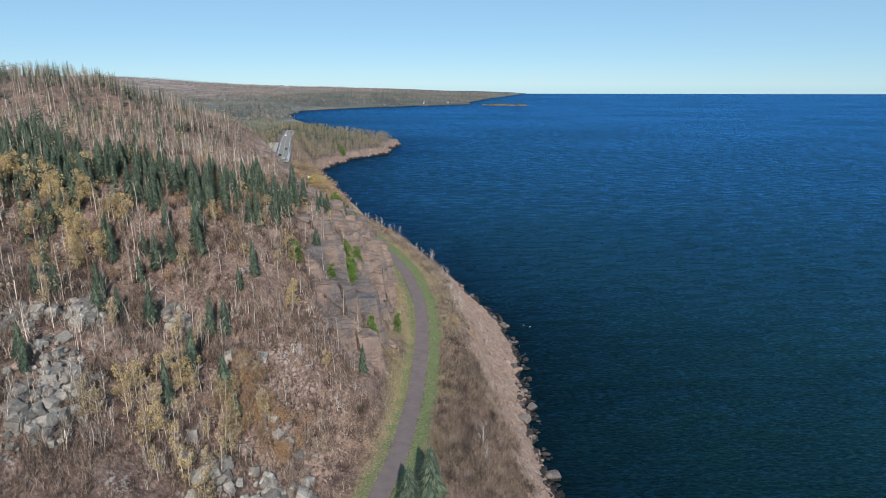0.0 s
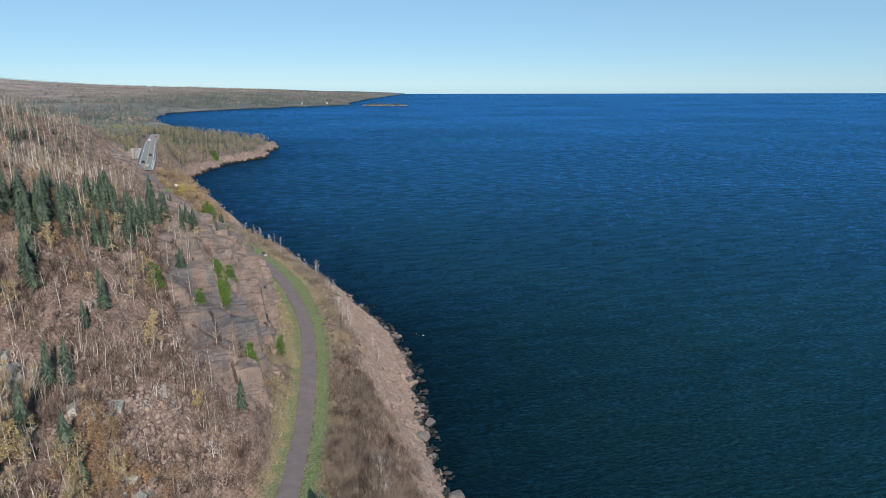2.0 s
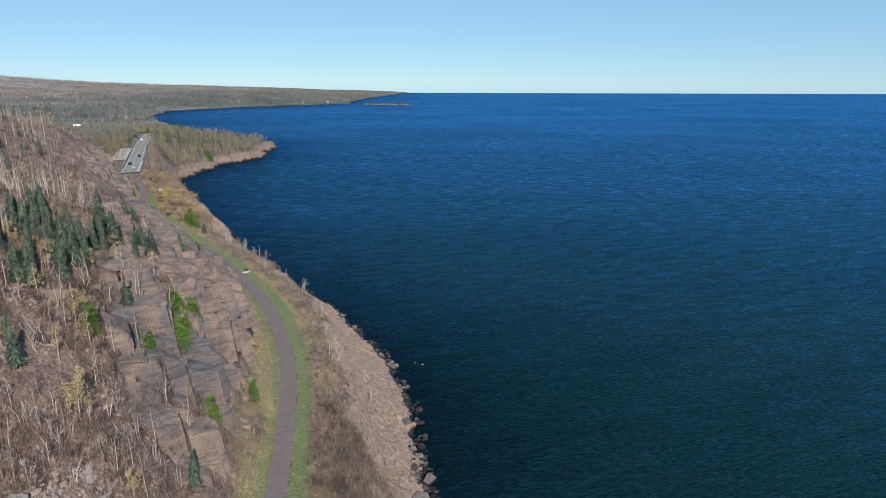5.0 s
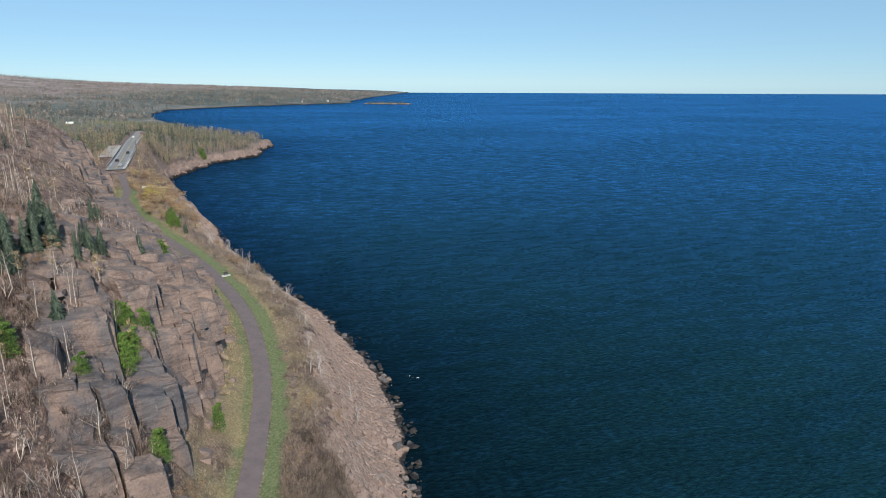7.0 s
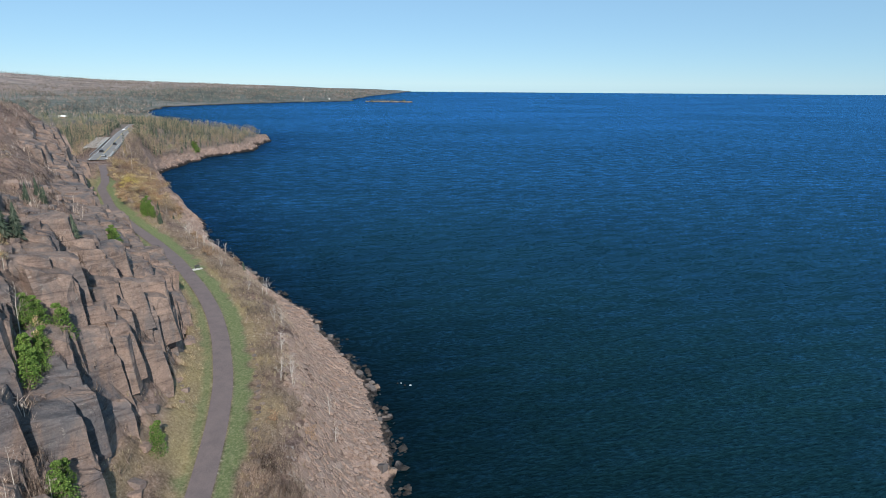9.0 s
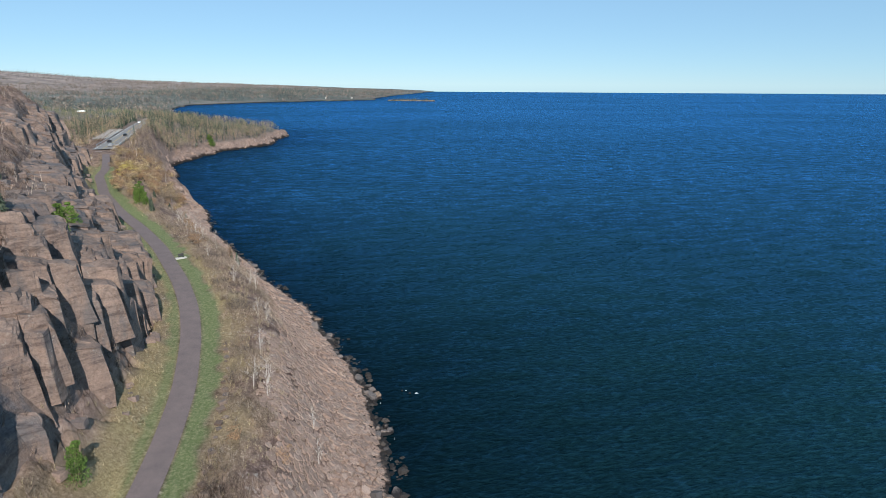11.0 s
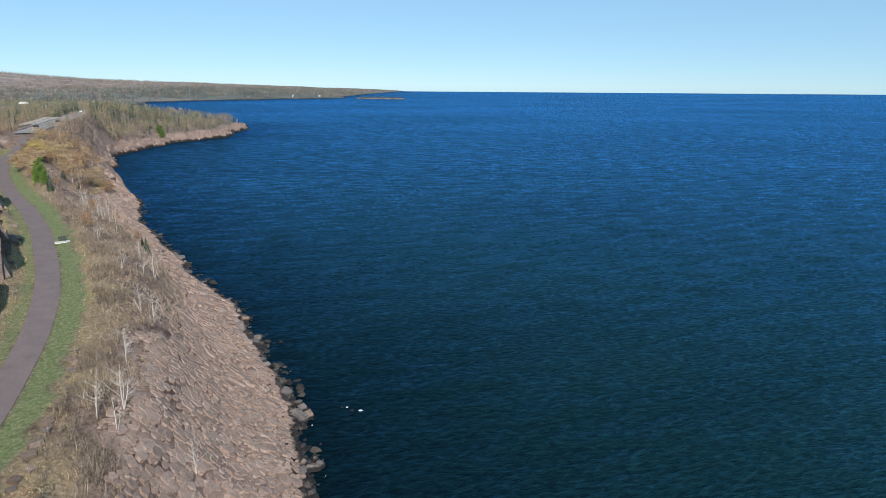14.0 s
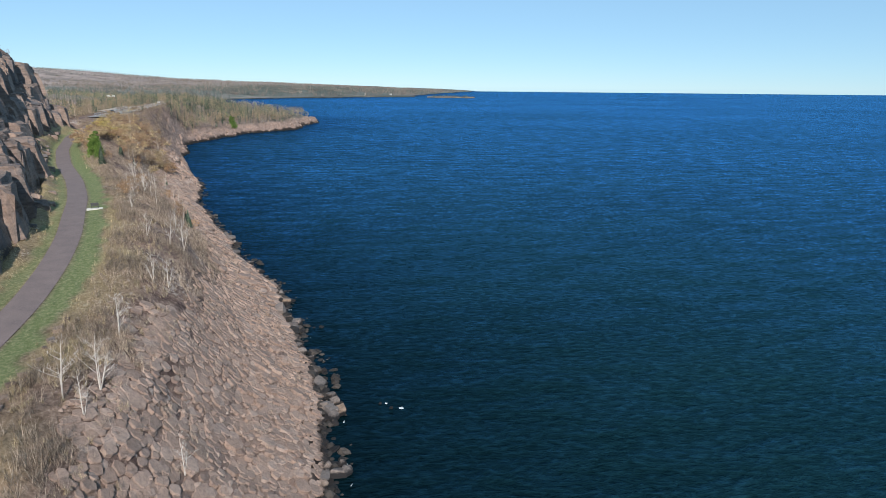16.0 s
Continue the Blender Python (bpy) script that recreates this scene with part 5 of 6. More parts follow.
far_bank = strewn(26000, -165, -30, 200, 340, lambda x, y, d, e: fade(-5, -6.5, d) * fade(2, 5, e) * (1 - 0.8 * talus_cover(x, y, d, e)) * (0.3 + 0.7 * wood(x, y, 6, 167, -0.3, 0.2)), 166)
bank_brush = strewn(60000, -62, 8, 46, 215, lambda x, y, d, e: (d < 0) * brush_keep(x, y, d, e), 163)
fine_shapes = [shrub_shape(13, 1.0, 0.45) for k in range(6)]
woodland("lakeside_brush", "tan and grey-brown dry brush on the lakeside bank", "brush", fine_shapes, np.concatenate([slope_brush[lakeside(slope_brush)], bank_brush, far_bank]), 0.5, 1.5, DRYBRUSH, 0.05)
woodland("thicket", "dense purple-brown leafless thicket on the bank below the path", "brush", fine_shapes, thicket, 0.8, 2.0, BRUSH, 0.05)
woodland("brush", "bare grey-brown and mauve brush covering the slopes", "brush", brush_shapes, np.concatenate([slope_brush[~lakeside(slope_brush)], strewn(15000, -280, -110, 325, 520, bank_keep, 114)]), 0.7, 1.9, BRUSH, 0.05)
tuft = [shrub_shape(6, 0.4) for k in range(3)]
hay_tuft = [shrub_shape(12, 0.75, 0.5) for k in range(4)]
hay_keep = lambda x, y, d, e: np.where(d > 0, fade(2.6, 4.0, d) * fade(10.0, 7.0, d + 3 * fade(105, 84, y)), fade(-4.2, -5.2, d) * fade(-17, -8, d) * 0.8) * (0.3 + 0.7 * wood(x, y, 4, 115, -0.3, 0.3))
woodland("dry_grass", "tufts of pale dry grass beside the path", "grass", hay_tuft, np.concatenate([strewn(15000, -70, -12, 45, 190, hay_keep, 116), strewn(6000, -150, -50, 190, 320, hay_keep, 117)]), 0.35, 0.95, HAY, 0.03)
grass_keep = lambda x, y, d, e: fade(1.5, 1.8, np.abs(d)) * np.where(d > 0, fade(4.2, 2.6, d), fade(-5.0, -3.6, d))
woodland("green_grass", "green mown grass verge along the path", "grass", tuft, np.concatenate([strewn(22000, -62, -14, 45, 190, grass_keep, 118), strewn(12000, -150, -50, 190, 320, grass_keep, 119)]), 0.12, 0.3, BLADE, 0.02)

# ---------------------------------------------------------------- talus and boulders
def ico():
    p = (1 + math.sqrt(5)) / 2
    v = np.array([(-1, p, 0), (1, p, 0), (-1, -p, 0), (1, -p, 0), (0, -1, p), (0, 1, p), (0, -1, -p), (0, 1, -p), (p, 0, -1), (p, 0, 1), (-p, 0, -1), (-p, 0, 1)]) / 3.8
    f = [(0, 11, 5), (0, 5, 1), (0, 1, 7), (0, 7, 10), (0, 10, 11), (1, 5, 9), (5, 11, 4), (11, 10, 2), (10, 7, 6), (7, 1, 8), (3, 9, 4), (3, 4, 2), (3, 2, 6), (3, 6, 8), (3, 8, 9), (4, 9, 5), (2, 4, 11), (6, 2, 10), (8, 6, 7), (9, 8, 1)]
    return v, f


def slab_shape(r):
    """A flat angular stone: an uneven polygon with a narrower, tilted top."""
    n = r.integers(5, 8)
    a = np.sort((np.arange(n) + r.uniform(-0.3, 0.3, n)) * 2 * math.pi / n)
    q = 0.5 * r.uniform(0.82, 1.15, n)
    ring = np.c_[q * np.cos(a), q * np.sin(a)]
    tilt = r.normal(0, 0.12, 2)
    top = ring * 0.93
    v = np.r_[np.c_[ring, np.full(n, -0.6)], np.c_[ring, 0.36 + ring @ tilt], np.c_[top, 0.5 + top @ tilt]]
    f = []
    for b in (0, n):
        for i in range(n):
            j = (i + 1) % n
            f += [(b + i, b + j, b + n + j), (b + i, b + n + j, b + n + i)]
    return v, f + [(2 * n, 2 * n + i, 2 * n + i + 1) for i in range(1, n - 1)]


def build_talus():
    r = np.random.default_rng(17)
    v, f = ico()
    so = Soup()
    bed = tagged(new("talus"), "reddish-brown angular talus slabs packed over the lakeside slope", "talus", kind="structure")
    shapes = [slab_shape(r) for k in range(12)]
    slabs = [Soup().add(*q).mesh("stone", SLABSTONE) for q in shapes]
    lone = 0
    for x0, x1, y0, y1, pitch, thick in ((-60, 8, 66, 200, 0.7, 0.34), (-150, -24, 200, 345, 1.25, 0.6)):
        gx, gy = np.meshgrid(np.arange(x0, x1, pitch), np.arange(y0, y1, pitch * 0.9), indexing="ij")
        gx = gx + pitch * 0.5 * (np.arange(gx.shape[1]) % 2) + r.normal(0, 0.2 * pitch, gx.shape)
        gy = gy + r.normal(0, 0.2 * pitch, gx.shape)
        x, y = gx.ravel(), gy.ravel()
        d, e = on(TRAIL_X, y) - x, on(SHORE_X, y) - x
        ok = talus_cover(x, y, d, e) > r.uniform(0.05, 0.95, len(x))
        x, y, e = x[ok], y[ok], e[ok]
        z = lie(x, y)[0]
        step = 1.6
        nx = -(lie(x + step, y)[0] - lie(x - step, y)[0]) / (2 * step) * 0.85 + r.normal(0, 0.08, len(x))
        ny = -(lie(x, y + step)[0] - lie(x, y - step)[0]) / (2 * step) + r.normal(0, 0.08, len(x))
        n = np.stack([nx, ny, np.ones(len(x))], -1)
        n /= np.linalg.norm(n, axis=1)[:, None]
        turn = r.uniform(0, 6.28, len(x))
        t1 = np.stack([np.cos(turn), np.sin(turn), np.zeros(len(x))], -1)
        t1 -= n * (n * t1).sum(1)[:, None]
        t1 /= np.linalg.norm(t1, axis=1)[:, None]
        t2 = np.cross(n, t1)
        size = pitch * np.clip(r.lognormal(0.32, 0.26, len(x)), 0.7, 2.3)
        axes = np.stack([t1 * (size * r.uniform(0.85, 1.3, len(x)))[:, None], t2 * (size * r.uniform(0.8, 1.1, len(x)))[:, None], n * (thick * r.uniform(0.8, 1.3, len(x)))[:, None]], 1)
        place = np.c_[x, y, z] + n * r.uniform(-0.09, 0.03, len(x))[:, None]
        pick = r.integers(0, 12, len(x))
        near = (y > 128) & (y < 144) & (e < 11)
        for i in np.nonzero(near)[0]:
            if lone < 290:
                ob = part("stone", slabs[pick[i]], bed)
                m = Matrix.Identity(4)
                for c in range(3):
                    for w in range(3):
                        m[w][c] = axes[i, c, w]
                    m[c][3] = place[i, c]
                ob.matrix_basis = m
                lone += 1
            else:
                near[i] = False
        for k in range(12):
            q = (pick == k) & ~near
            so.lay(*shapes[k], place[q], axes[q])
    # smaller stones between the slabs, and wet ones along the waterline
    p = np.concatenate([strewn(16000, -60, 8, 66, 200, lambda x, y, d, e: talus_cover(x, y, d, e) * 0.75, 121), strewn(8000, -150, -25, 200, 345, lambda x, y, d, e: talus_cover(x, y, d, e) * 0.6, 122),
                        strewn(80000, -150, 20, 60, 345, lambda x, y, d, e: fade(-3.4, -1.6, e) * fade(0.9, -0.2, e) * wood(x, y, 4, 128, -0.4, 0.3), 126)])
    z = np.maximum(lie(p[:, 0], p[:, 1])[0], -0.12)
    shore = on(SHORE_X, p[:, 1]) - p[:, 0] < 1.5
    black = Soup()
    for k in range(16):
        w = v * r.uniform(0.65, 1.3, (12, 3))
        q = (np.arange(len(p)) % 8 == k // 2) & (shore == (k % 2 == 0))
        size = np.where(shore[q], np.clip(r.lognormal(-0.45, 0.4, q.sum()), 0.3, 1.5), np.clip(r.lognormal(-1.15, 0.35, q.sum()), 0.15, 0.7))
        (black if k % 2 == 0 else so).strew(w, f, np.c_[p[q], z[q] + 0.12 * size], size[:, None] * r.uniform(0.75, 1.35, (q.sum(), 3)) * (1.1, 1.1, 0.7), r.uniform(0, 6.28, q.sum()))
    tagged(new("shore_stones", black.mesh("shore_stones", WETSTONE)), "black wet stones crowding the waterline", "stones", kind="stuff")
    keep3 = lambda x, y, d, e: fade(8, 12, d) * fade(70, 45, d) * (0.12 + 0.88 * wood(x, y, 7, 141, 0.05, 0.4)) * fade(45, 55, y) * fade(180, 150, y)
    p3 = strewn(9000, -85, -26, 42, 180, keep3, 142)
    z3 = lie(p3[:, 0], p3[:, 1])[0]
    size3 = np.clip(r.lognormal(-1.0, 0.5, len(p3)), 0.15, 1.3)
    so.strew(v * r.uniform(0.75, 1.2, (12, 3)), f, np.c_[p3, z3 + 0.04], size3[:, None] * r.uniform(0.7, 1.3, (len(p3), 3)) * (1, 1, 0.7), r.uniform(0, 6.28, len(p3)))
    # the rock heap above the path on the hillside, and the rocky shore of the headland
    keep2 = lambda x, y, d, e: fade(7, 9, d) * fade(26, 18, d) * fade(56, 62, y) * fade(84, 74, y)
    p2 = np.concatenate([strewn(7000, -50, -26, 50, 80, keep2, 123), strewn(5200, -330, -160, 350, 770, lambda x, y, d, e: fade(-2, 0, e) * fade(10, 3, e), 124)])
    z2 = lie(p2[:, 0], p2[:, 1])[0]
    size = np.where(p2[:, 1] > 300, r.lognormal(0.15, 0.4, len(p2)), np.clip(r.lognormal(-1.0, 0.45, len(p2)), 0.15, 1.1))
    so.strew(v * r.uniform(0.75, 1.2, (12, 3)), f, np.c_[p2, z2 + 0.05], size[:, None] * r.uniform(0.7, 1.3, (len(p2), 3)), r.uniform(0, 6.28, len(p2)))
    return tagged(new("rubble", so.mesh("rubble", STONE)), "reddish-brown angular stones covering the lakeside slope and waterline", "rubble", kind="stuff")


build_talus()


def round_rock(r, name, material):
    v, f = ico()
    v, f = list(map(tuple, v * r.uniform(0.8, 1.2, (12, 3)))), list(f)
    mid, out = {}, []
    for a, b, c in f:
        m = []
        for i, j in ((a, b), (b, c), (c, a)):
            key = (min(i, j), max(i, j))
            if key not in mid:
                p = (np.array(v[i]) + np.array(v[j])) / 2
                v.append(tuple(p * r.uniform(1.02, 1.16)))
                mid[key] = len(v) - 1
            m.append(mid[key])
        out += [(a, m[0], m[2]), (b, m[1], m[0]), (c, m[2], m[1]), tuple(m)]
    return Soup().add(v, out).mesh(name, material)


def build_boulders():
    r = np.random.default_rng(19)
    kinds = [round_rock(r, "boulder", BOULDER) for k in range(3)] + [hull_mesh(r, "boulder", BOULDER, 0.75, 0.25) for k in range(5)]
    n = 0
    while n < 295:
        y = r.uniform(86, 250)
        e = abs(r.normal(0, 1.1)) - 1.3
        x = float(on(SHORE_X, y)) + 1.2 * float(value_noise(y, 0, 9, 3)) + 0.7 * float(value_noise(y, 0, 3.1, 4)) - e
        s = min(0.72 * math.exp(r.normal(0.15, 0.5)), 2.3)
        z = max(ground_height(x, y), -0.5)
        ob = tagged(new("boulder", kinds[r.integers(8)]), "rounded grey-brown boulder lying at the waterline", "boulder", "boulders along the shore")
        ob.matrix_basis = pose(x, y, z + 0.2 * s, r.uniform(-20, 20), r.uniform(-20, 20), r.uniform(0, 360)) @ Matrix.Diagonal((s * r.uniform(0.7, 1.2), s * r.uniform(0.6, 1.0), s * r.uniform(0.6, 1.0), 1))
        n += 1
    for x, y, s in ((-9.8, 157.3, 2.1), (-28.7, 194.6, 2.0), (-15.0, 170.5, 1.8), (-15.9, 172, 1.5), (-10.6, 158.6, 1.5), (-9.6, 171.5, 0.7), (-8.0, 170.6, 0.6), (-24.5, 194, 0.8), (-9.6, 152.0, 1.3)):
        ob = tagged(new("boulder", kinds[r.integers(8)]), "large pale grey boulder standing in the shallow water", "boulder", "large boulders in the shallows")
        ob.matrix_basis = pose(x, y, (0.12 if s > 1.25 else -0.02) * s, r.uniform(-12, 12), r.uniform(-12, 12), r.uniform(0, 360)) @ Matrix.Diagonal((s * 0.7, s * 0.6, s * 0.62, 1))


build_boulders()


def build_foam():
    r = np.random.default_rng(23)
    so = Soup()
    for k in range(64):
        y = r.uniform(90, 330)
        x = float(on(SHORE_X, y)) + abs(r.normal(0.3, 0.7)) + 0.2
        n, s = r.integers(5, 9), r.uniform(0.06, 0.3)
        a = np.sort(r.uniform(0, 6.28, n))
        q = s * r.uniform(0.4, 1.0, n)
        v = np.c_[x + q * np.cos(a) * 0.6, y + q * np.sin(a) * 1.4, np.full(n, 0.02)]
        so.add(np.r_[v, [[x, y, 0.05]]], [(i, (i + 1) % n, n) for i in range(n)])
    for x, y, s in ((-6.8, 170.8, 0.35), (-8.9, 171.6, 0.25)):
        a = np.linspace(0, 6.28, 13)[:-1]
        q = s * r.uniform(0.5, 1.1, 12)
        so.add(np.r_[np.c_[x + q * np.cos(a), y + q * np.sin(a), np.full(12, 0.02)], [[x, y, 0.08]]], [(i, (i + 1) % 12, 12) for i in range(12)])
    return tagged(new("foam", so.mesh("foam", FOAM)), "small white patches of breaking foam along the rocks", "foam", kind="stuff")


build_foam()

# ---------------------------------------------------------------- path furniture and highway
def simple(name, boxes, material, parent):
    so = Soup()
    for b in boxes:
        box_soup(so, *b)
    return part(name, so.mesh(name, material), parent)


def build_bench():
    z = float(on(TRAIL_Z, 189.5))
    top = tagged(new("viewing_bench"), "pale concrete pad with a low dark bench beside the path", "bench", "")
    simple("pad", [(-1.1, -0.65, -0.2, 1.1, 0.65, 0.09)], CONCRETE, top)
    simple("seat", [(-0.5, 0.1, 0.42, 0.6, 0.5, 0.48)], DARK, top)
    simple("backrest", [(-0.5, 0.5, 0.5, 0.6, 0.55, 0.9)], DARK, top)
    for x in (-0.45, 0.47):
        simple("leg", [(x, 0.13, 0.09, x + 0.08, 0.47, 0.42)], DARK, top)
    top.matrix_basis = pose(-59.4, 191.4, z, 0, 0, 35)


build_bench()


def build_edging():
    r = np.random.default_rng(37)
    kinds = [hull_mesh(r, "edging_stone", EDGE, 0.55, 0.15) for k in range(5)]
    y = 84.0
    while y < 152:
        x = float(on(TRAIL_X, y)) + 5.6 + r.normal(0, 0.25)
        s = r.uniform(0.3, 0.75)
        ob = tagged(new("edging_stone", kinds[r.integers(5)]), "rough brown stone set along the grass edge", "stone", "stones edging the grass verge")
        ob.matrix_basis = pose(x, y, ground_height(x, y) + 0.12 * s, r.uniform(-10, 10), r.uniform(-10, 10), r.uniform(0, 360)) @ Matrix.Diagonal((s * 1.3, s, s * 0.7, 1))
        y += r.uniform(0.8, 2.6)


build_edging()


def build_kiosk():
    x, y = -135.2, 301.0
    top = tagged(new("notice_board"), "white notice board on two wooden posts by the path", "sign", "")
    simple("board", [(-1.1, -0.06, 0.9, 1.1, 0.06, 2.3)], WHITE, top)
    simple("roof", [(-1.3, -0.35, 2.3, 1.3, 0.35, 2.42)], WHITE, top)
    for q in (-1.0, 0.88):
        simple("post", [(q, -0.08, -0.5, q + 0.12, 0.08, 2.3)], WOOD, top)
    top.matrix_basis = pose(x, y, ground_height(x, y), 0, 0, 20)


build_kiosk()


def road_strip(name, y0, y1, shift, half, lift, material, label, category):
    ys = np.arange(y0, y1, 6.0)
    slope = np.gradient(on(ROAD_X, ys), ys)
    n = np.sqrt(1 + slope**2)
    cx, cy, cz = on(ROAD_X, ys), ys, on(ROAD_Z, ys) + lift
    verts = [(cx[k] + s / n[k], cy[k] - s * slope[k] / n[k], cz[k]) for k in range(len(ys)) for s in (shift - half, shift + half)]
    return tagged(mesh_object(name, verts, [tuple(q) for q in quads(len(ys), 2)], material), label, category, kind="structure")


for shift, a, b in ((-10, 425, 500),):
    road_strip("pavement", a, b, shift, 4.5, 0.03, GRAVEL, "pale gravel lay-by beside the highway", "lay-by")
road_strip("trim_centre_line", 364, 640, 0, 0.12, 0.07, YELLOW, "yellow painted centre line of the highway", "road marking")
for s in (-3.7, 3.7):
    road_strip("trim_edge_line", 364, 640, s, 0.07, 0.07, WHITE, "white painted edge line of the highway", "road marking")


def build_rail(shift, y0, y1):
    ys = np.arange(y0, y1, 4.0)
    top = tagged(new("guard_rail"), "grey steel guard rail on posts along the highway", "guard rail", "highway guard rails")
    pts = []
    for y in ys:
        slope = float(on(ROAD_X, y + 2) - on(ROAD_X, y - 2)) / 4
        n = math.hypot(1, slope)
        pts.append((float(on(ROAD_X, y)) + shift / n, y - shift * slope / n, float(on(ROAD_Z, y)) + 0.65))
    part("beam", Soup().add(*tube(pts, [0.17] * len(pts), 4)).mesh("beam", STEEL), top)
    post = box_soup(Soup(), -0.07, -0.07, -1.2, 0.07, 0.07, 0.05).mesh("post", STEEL)
    for q in pts:
        part("post", post, top).location = q


build_rail(5.3, 366, 470)
build_rail(-5.3, 380, 470)


def build_road_wall():
    top = tagged(new("retaining_wall"), "concrete wall and piers carrying the highway's lakeside edge", "wall", kind="structure")
    ys = np.arange(364, 418, 6.0)
    so = Soup()
    for a, b in zip(ys[:-1], ys[1:]):
        for y in (a, b):
            x, z = float(on(ROAD_X, y)) + 4.8, float(on(ROAD_Z, y))
            so.add([(x, y, z - 1.4), (x + 0.5, y + 0.2, z - 1.4), (x + 0.5, y + 0.2, z + 0.3), (x, y, z + 0.3)], [])
        i = so.n - 8
        so.f.append(np.array([(i + 1, i + 5, i + 6), (i + 1, i + 6, i + 2), (i, i + 3, i + 7), (i, i + 7, i + 4), (i + 3, i + 2, i + 6), (i + 3, i + 6, i + 7)]))
    part("parapet", so.mesh("parapet", CONCRETE), top)
    for y in (366, 378, 390, 402):
        x = float(on(ROAD_X, y)) + 4.6
        simple("pier", [(x - 0.5, y - 0.5, 12, x + 0.5, y + 0.5, 22)], CONCRETE, top)


build_road_wall()


def build_car(paint, x, y, turn, label):
    top = tagged(new("car"), label, "car", "cars on the highway")
    prof = [(-2.2, 0.35), (-2.25, 0.75), (-1.5, 0.95), (-0.9, 1.42), (0.7, 1.45), (1.5, 1.0), (2.2, 0.85), (2.25, 0.4)]
    n = len(prof)
    v = [(a, s * (0.9 if b < 1.1 else 0.7), b) for s in (-1, 1) for a, b in prof]
    f = [(i, (i + 1) % n, n + (i + 1) % n) for i in range(n)] + [(i, n + (i + 1) % n, n + i) for i in range(n)]
    f += [(0, i, i + 1) for i in range(1, n - 1)] + [(n, n + i + 1, n + i) for i in range(1, n - 1)]
    part("body", Soup().add(v, f).mesh("body", paint), top)
    simple("windscreen", [(1.0, -0.72, 1.02, 1.2, 0.72, 1.3)], GLASS, top)
    simple("rear_window", [(-1.3, -0.72, 1.02, -1.12, 0.72, 1.32)], GLASS, top)
    for s in (-0.84, 0.8):
        simple("side_window", [(-0.9, s, 1.0, 0.9, s + 0.04, 1.36)], GLASS, top)
    a = np.linspace(0, 2 * math.pi, 13)[:-1]
    wheel = Soup().add([(0.33 * math.cos(q), w, 0.33 * math.sin(q)) for w in (-0.11, 0.11) for q in a] + [(0, -0.11, 0), (0, 0.11, 0)],
                       [(i, (i + 1) % 12, 12 + i) for i in range(12)] + [((i + 1) % 12, 12 + (i + 1) % 12, 12 + i) for i in range(12)] + [(i, 24, (i + 1) % 12) for i in range(12)] + [(12 + i, 12 + (i + 1) % 12, 25) for i in range(12)]).mesh("wheel", RUBBER)
    for wx in (-1.4, 1.4):
        for wy in (-0.82, 0.82):
            part("wheel", wheel, top).location = (wx, wy, 0.33)
    top.matrix_basis = pose(x, y, float(on(ROAD_Z, y)) + 0.06, 0, 0, turn)


for k, (y, s, p, words) in enumerate(((378, 1.9, 2, "silver car driving on the highway"), (398, -1.9, 0, "black car driving on the highway"), (440, 1.9, 0, "black car on the highway near the woods"),
                                      (560, -1.9, 1, "white car far along the highway"), (600, 1.9, 3, "dark red car far along the highway"))):
    build_car(PAINTS[p], float(on(ROAD_X, y)) + s, y, 113, words)


def build_pole(x, y):
    top = tagged(new("utility_pole"), "tall weathered wooden utility pole beside the highway", "utility pole", "poles along the highway")
    part("pole", Soup().add(*tube([(0, 0, -0.5), (0, 0, 11)], [0.16, 0.11], 7)).mesh("pole", WOOD), top)
    simple("crossarm", [(-1.1, -0.06, 10.1, 1.1, 0.06, 10.25)], WOOD, top)
    top.matrix_basis = pose(x, y, ground_height(x, y), 0, 0, 25)


for y in (400, 450, 505, 560, 620):
    build_pole(float(on(ROAD_X, y)) - 14, y)


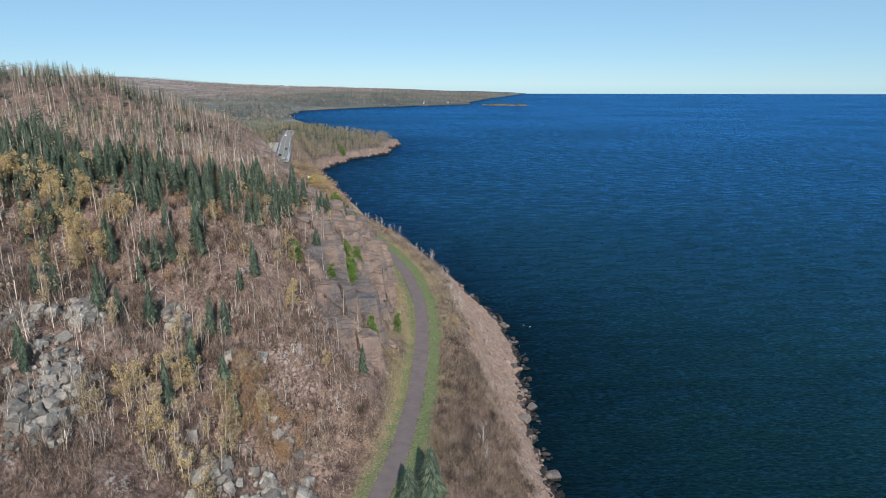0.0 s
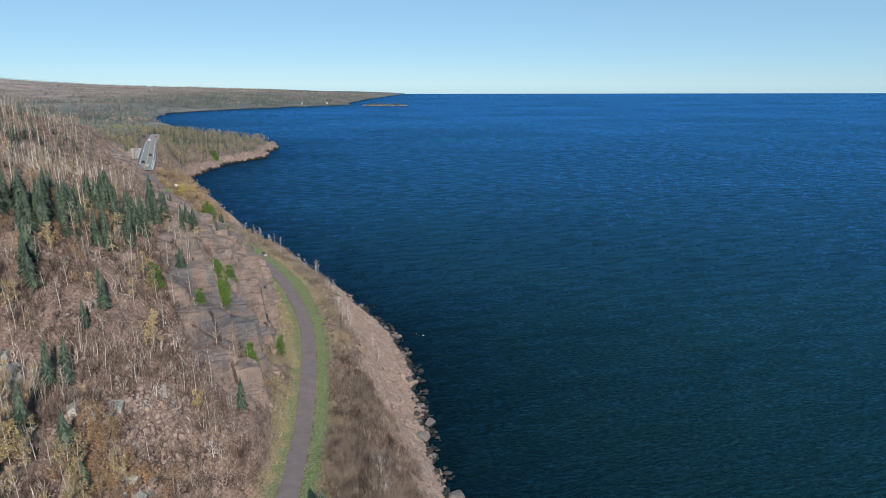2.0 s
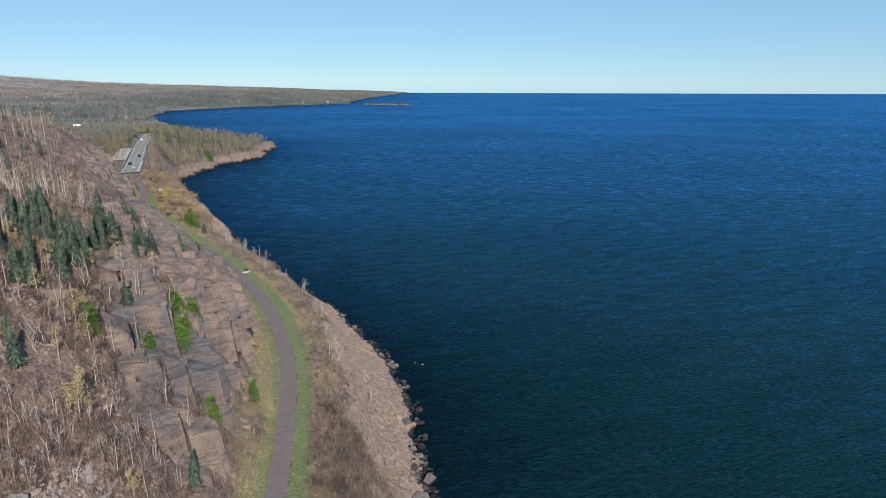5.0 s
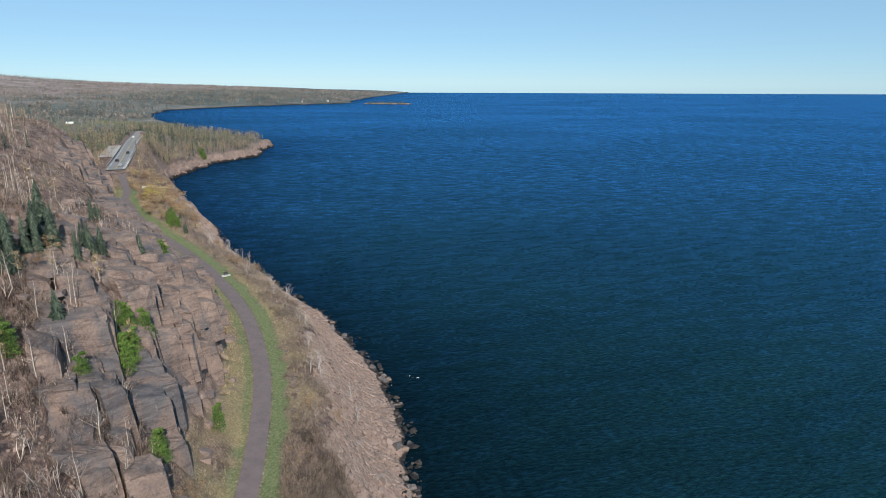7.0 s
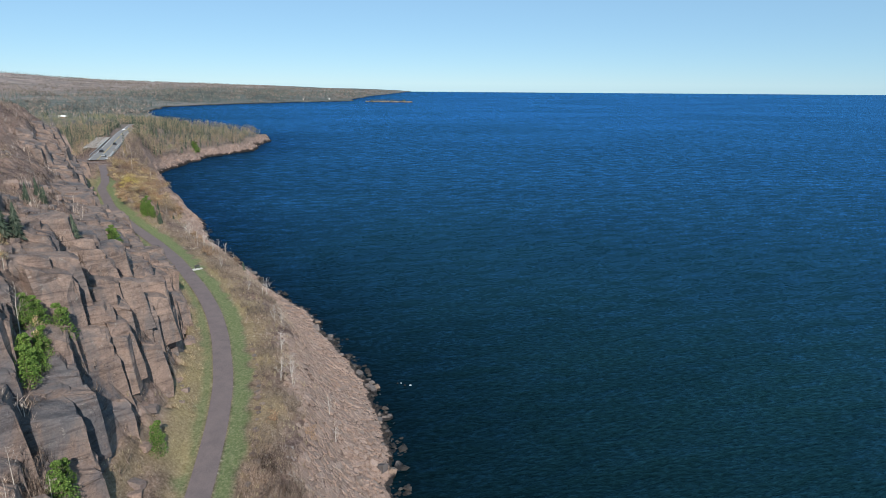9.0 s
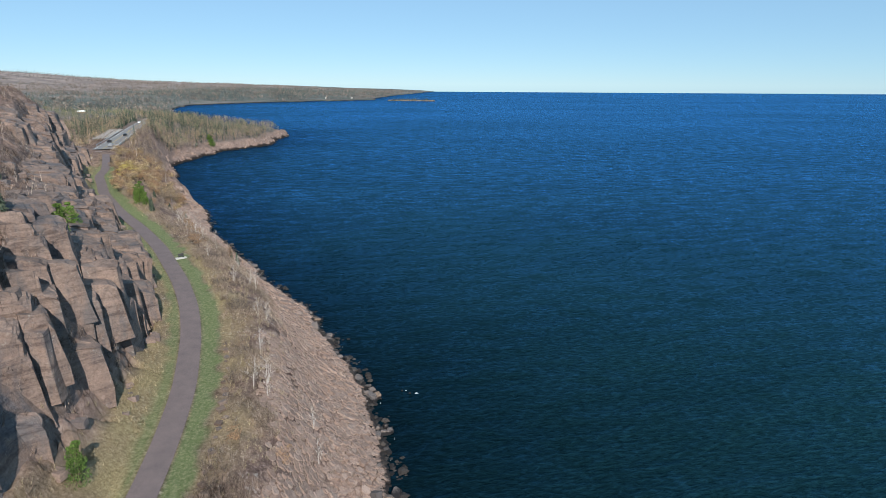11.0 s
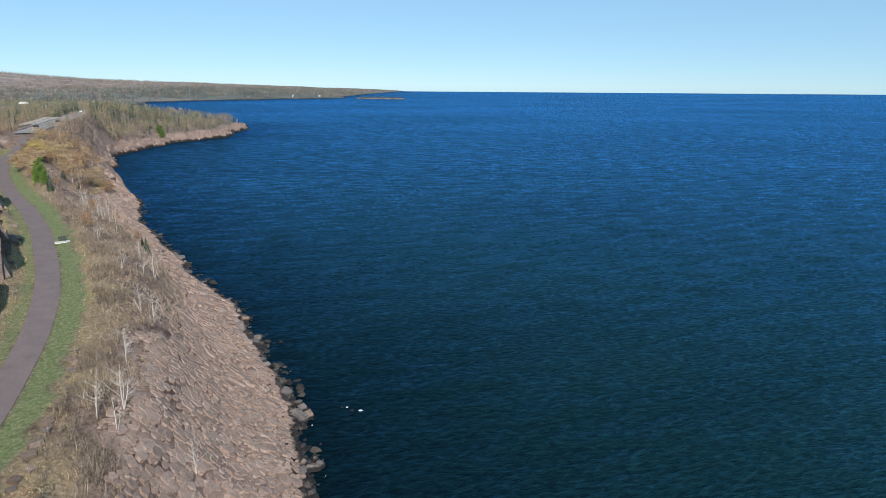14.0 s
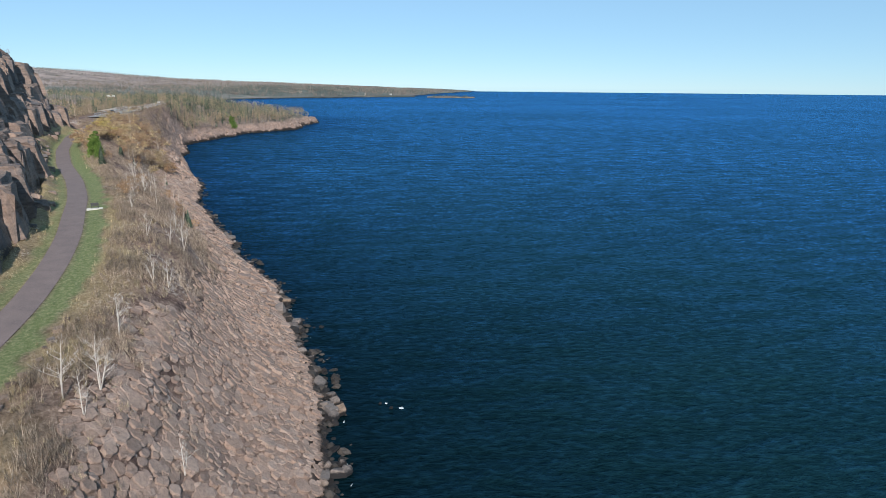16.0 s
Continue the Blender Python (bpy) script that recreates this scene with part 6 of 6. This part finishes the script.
def build_house(x, y, z, turn, w, dp, h, roof_material, wall_material, label):
    top = tagged(new("house"), label, "house", "houses along the coast")
    simple("wall", [(-w / 2, -dp / 2, -3, w / 2, dp / 2, h)], wall_material, top)
    v = [(-w / 2 - 0.5, -dp / 2 - 0.6, h), (w / 2 + 0.5, -dp / 2 - 0.6, h), (w / 2 + 0.5, dp / 2 + 0.6, h), (-w / 2 - 0.5, dp / 2 + 0.6, h), (-w / 2 - 0.5, 0, h + dp * 0.32), (w / 2 + 0.5, 0, h + dp * 0.32)]
    part("roof", Soup().add(v, [(0, 1, 5), (0, 5, 4), (2, 3, 4), (2, 4, 5), (0, 4, 3), (1, 2, 5), (0, 3, 2), (0, 2, 1)]).mesh("roof", roof_material), top)
    simple("door", [(-0.5, -dp / 2 - 0.06, 0, 0.5, -dp / 2 - 0.01, 2.05)], WOOD, top)
    for q in (-w * 0.32, w * 0.3):
        simple("window", [(q - 0.7, -dp / 2 - 0.06, 0.9, q + 0.7, -dp / 2 - 0.01, 2.1)], GLASS, top)
    top.matrix_basis = pose(x, y, z, 0, 0, turn)


build_house(-437, 734, 19.5, 15, 6.5, 6, 4, WHITE, WOOD, "brown house with a white roof in the woods")
for x, y in ((-520, 2150), (-452, 2236)):
    build_house(x, y, ground_height(x, y) + 1, rng.uniform(-30, 30), 6, 5, 2.4, CONCRETE, CONCRETE, "small white house on the far shore of the bay")


def build_island():
    r = np.random.default_rng(29)
    me = [hull_mesh(r, "rock", EDGE, 0.6, 0.15) for k in range(4)]
    top = tagged(new("island"), "low rocky wooded island off the far point", "island", kind="structure")
    so = Soup()
    for k in range(26):
        t = k / 25
        x, y = -312 + 150 * t, 2185 + 14 * math.sin(5 * t) + r.normal(0, 5)
        s = 12 * (0.5 + math.sin(math.pi * t))
        ob = part("rock", me[k % 4], top)
        ob.matrix_basis = pose(x, y, 0.5, 0, 0, r.uniform(0, 360)) @ Matrix.Diagonal((s * 1.6, s, 4 + 3 * r.random(), 1))
    p = np.c_[r.uniform(-300, -180, 220), 2188 + r.normal(0, 6, 220), np.full(220, 1.8)]
    so.strew(*merged(low_spruce[0]), p, r.uniform(4, 10, 220), r.uniform(0, 6, 220))
    part("trees", so.mesh("trees", CONIFER), top)


build_island()
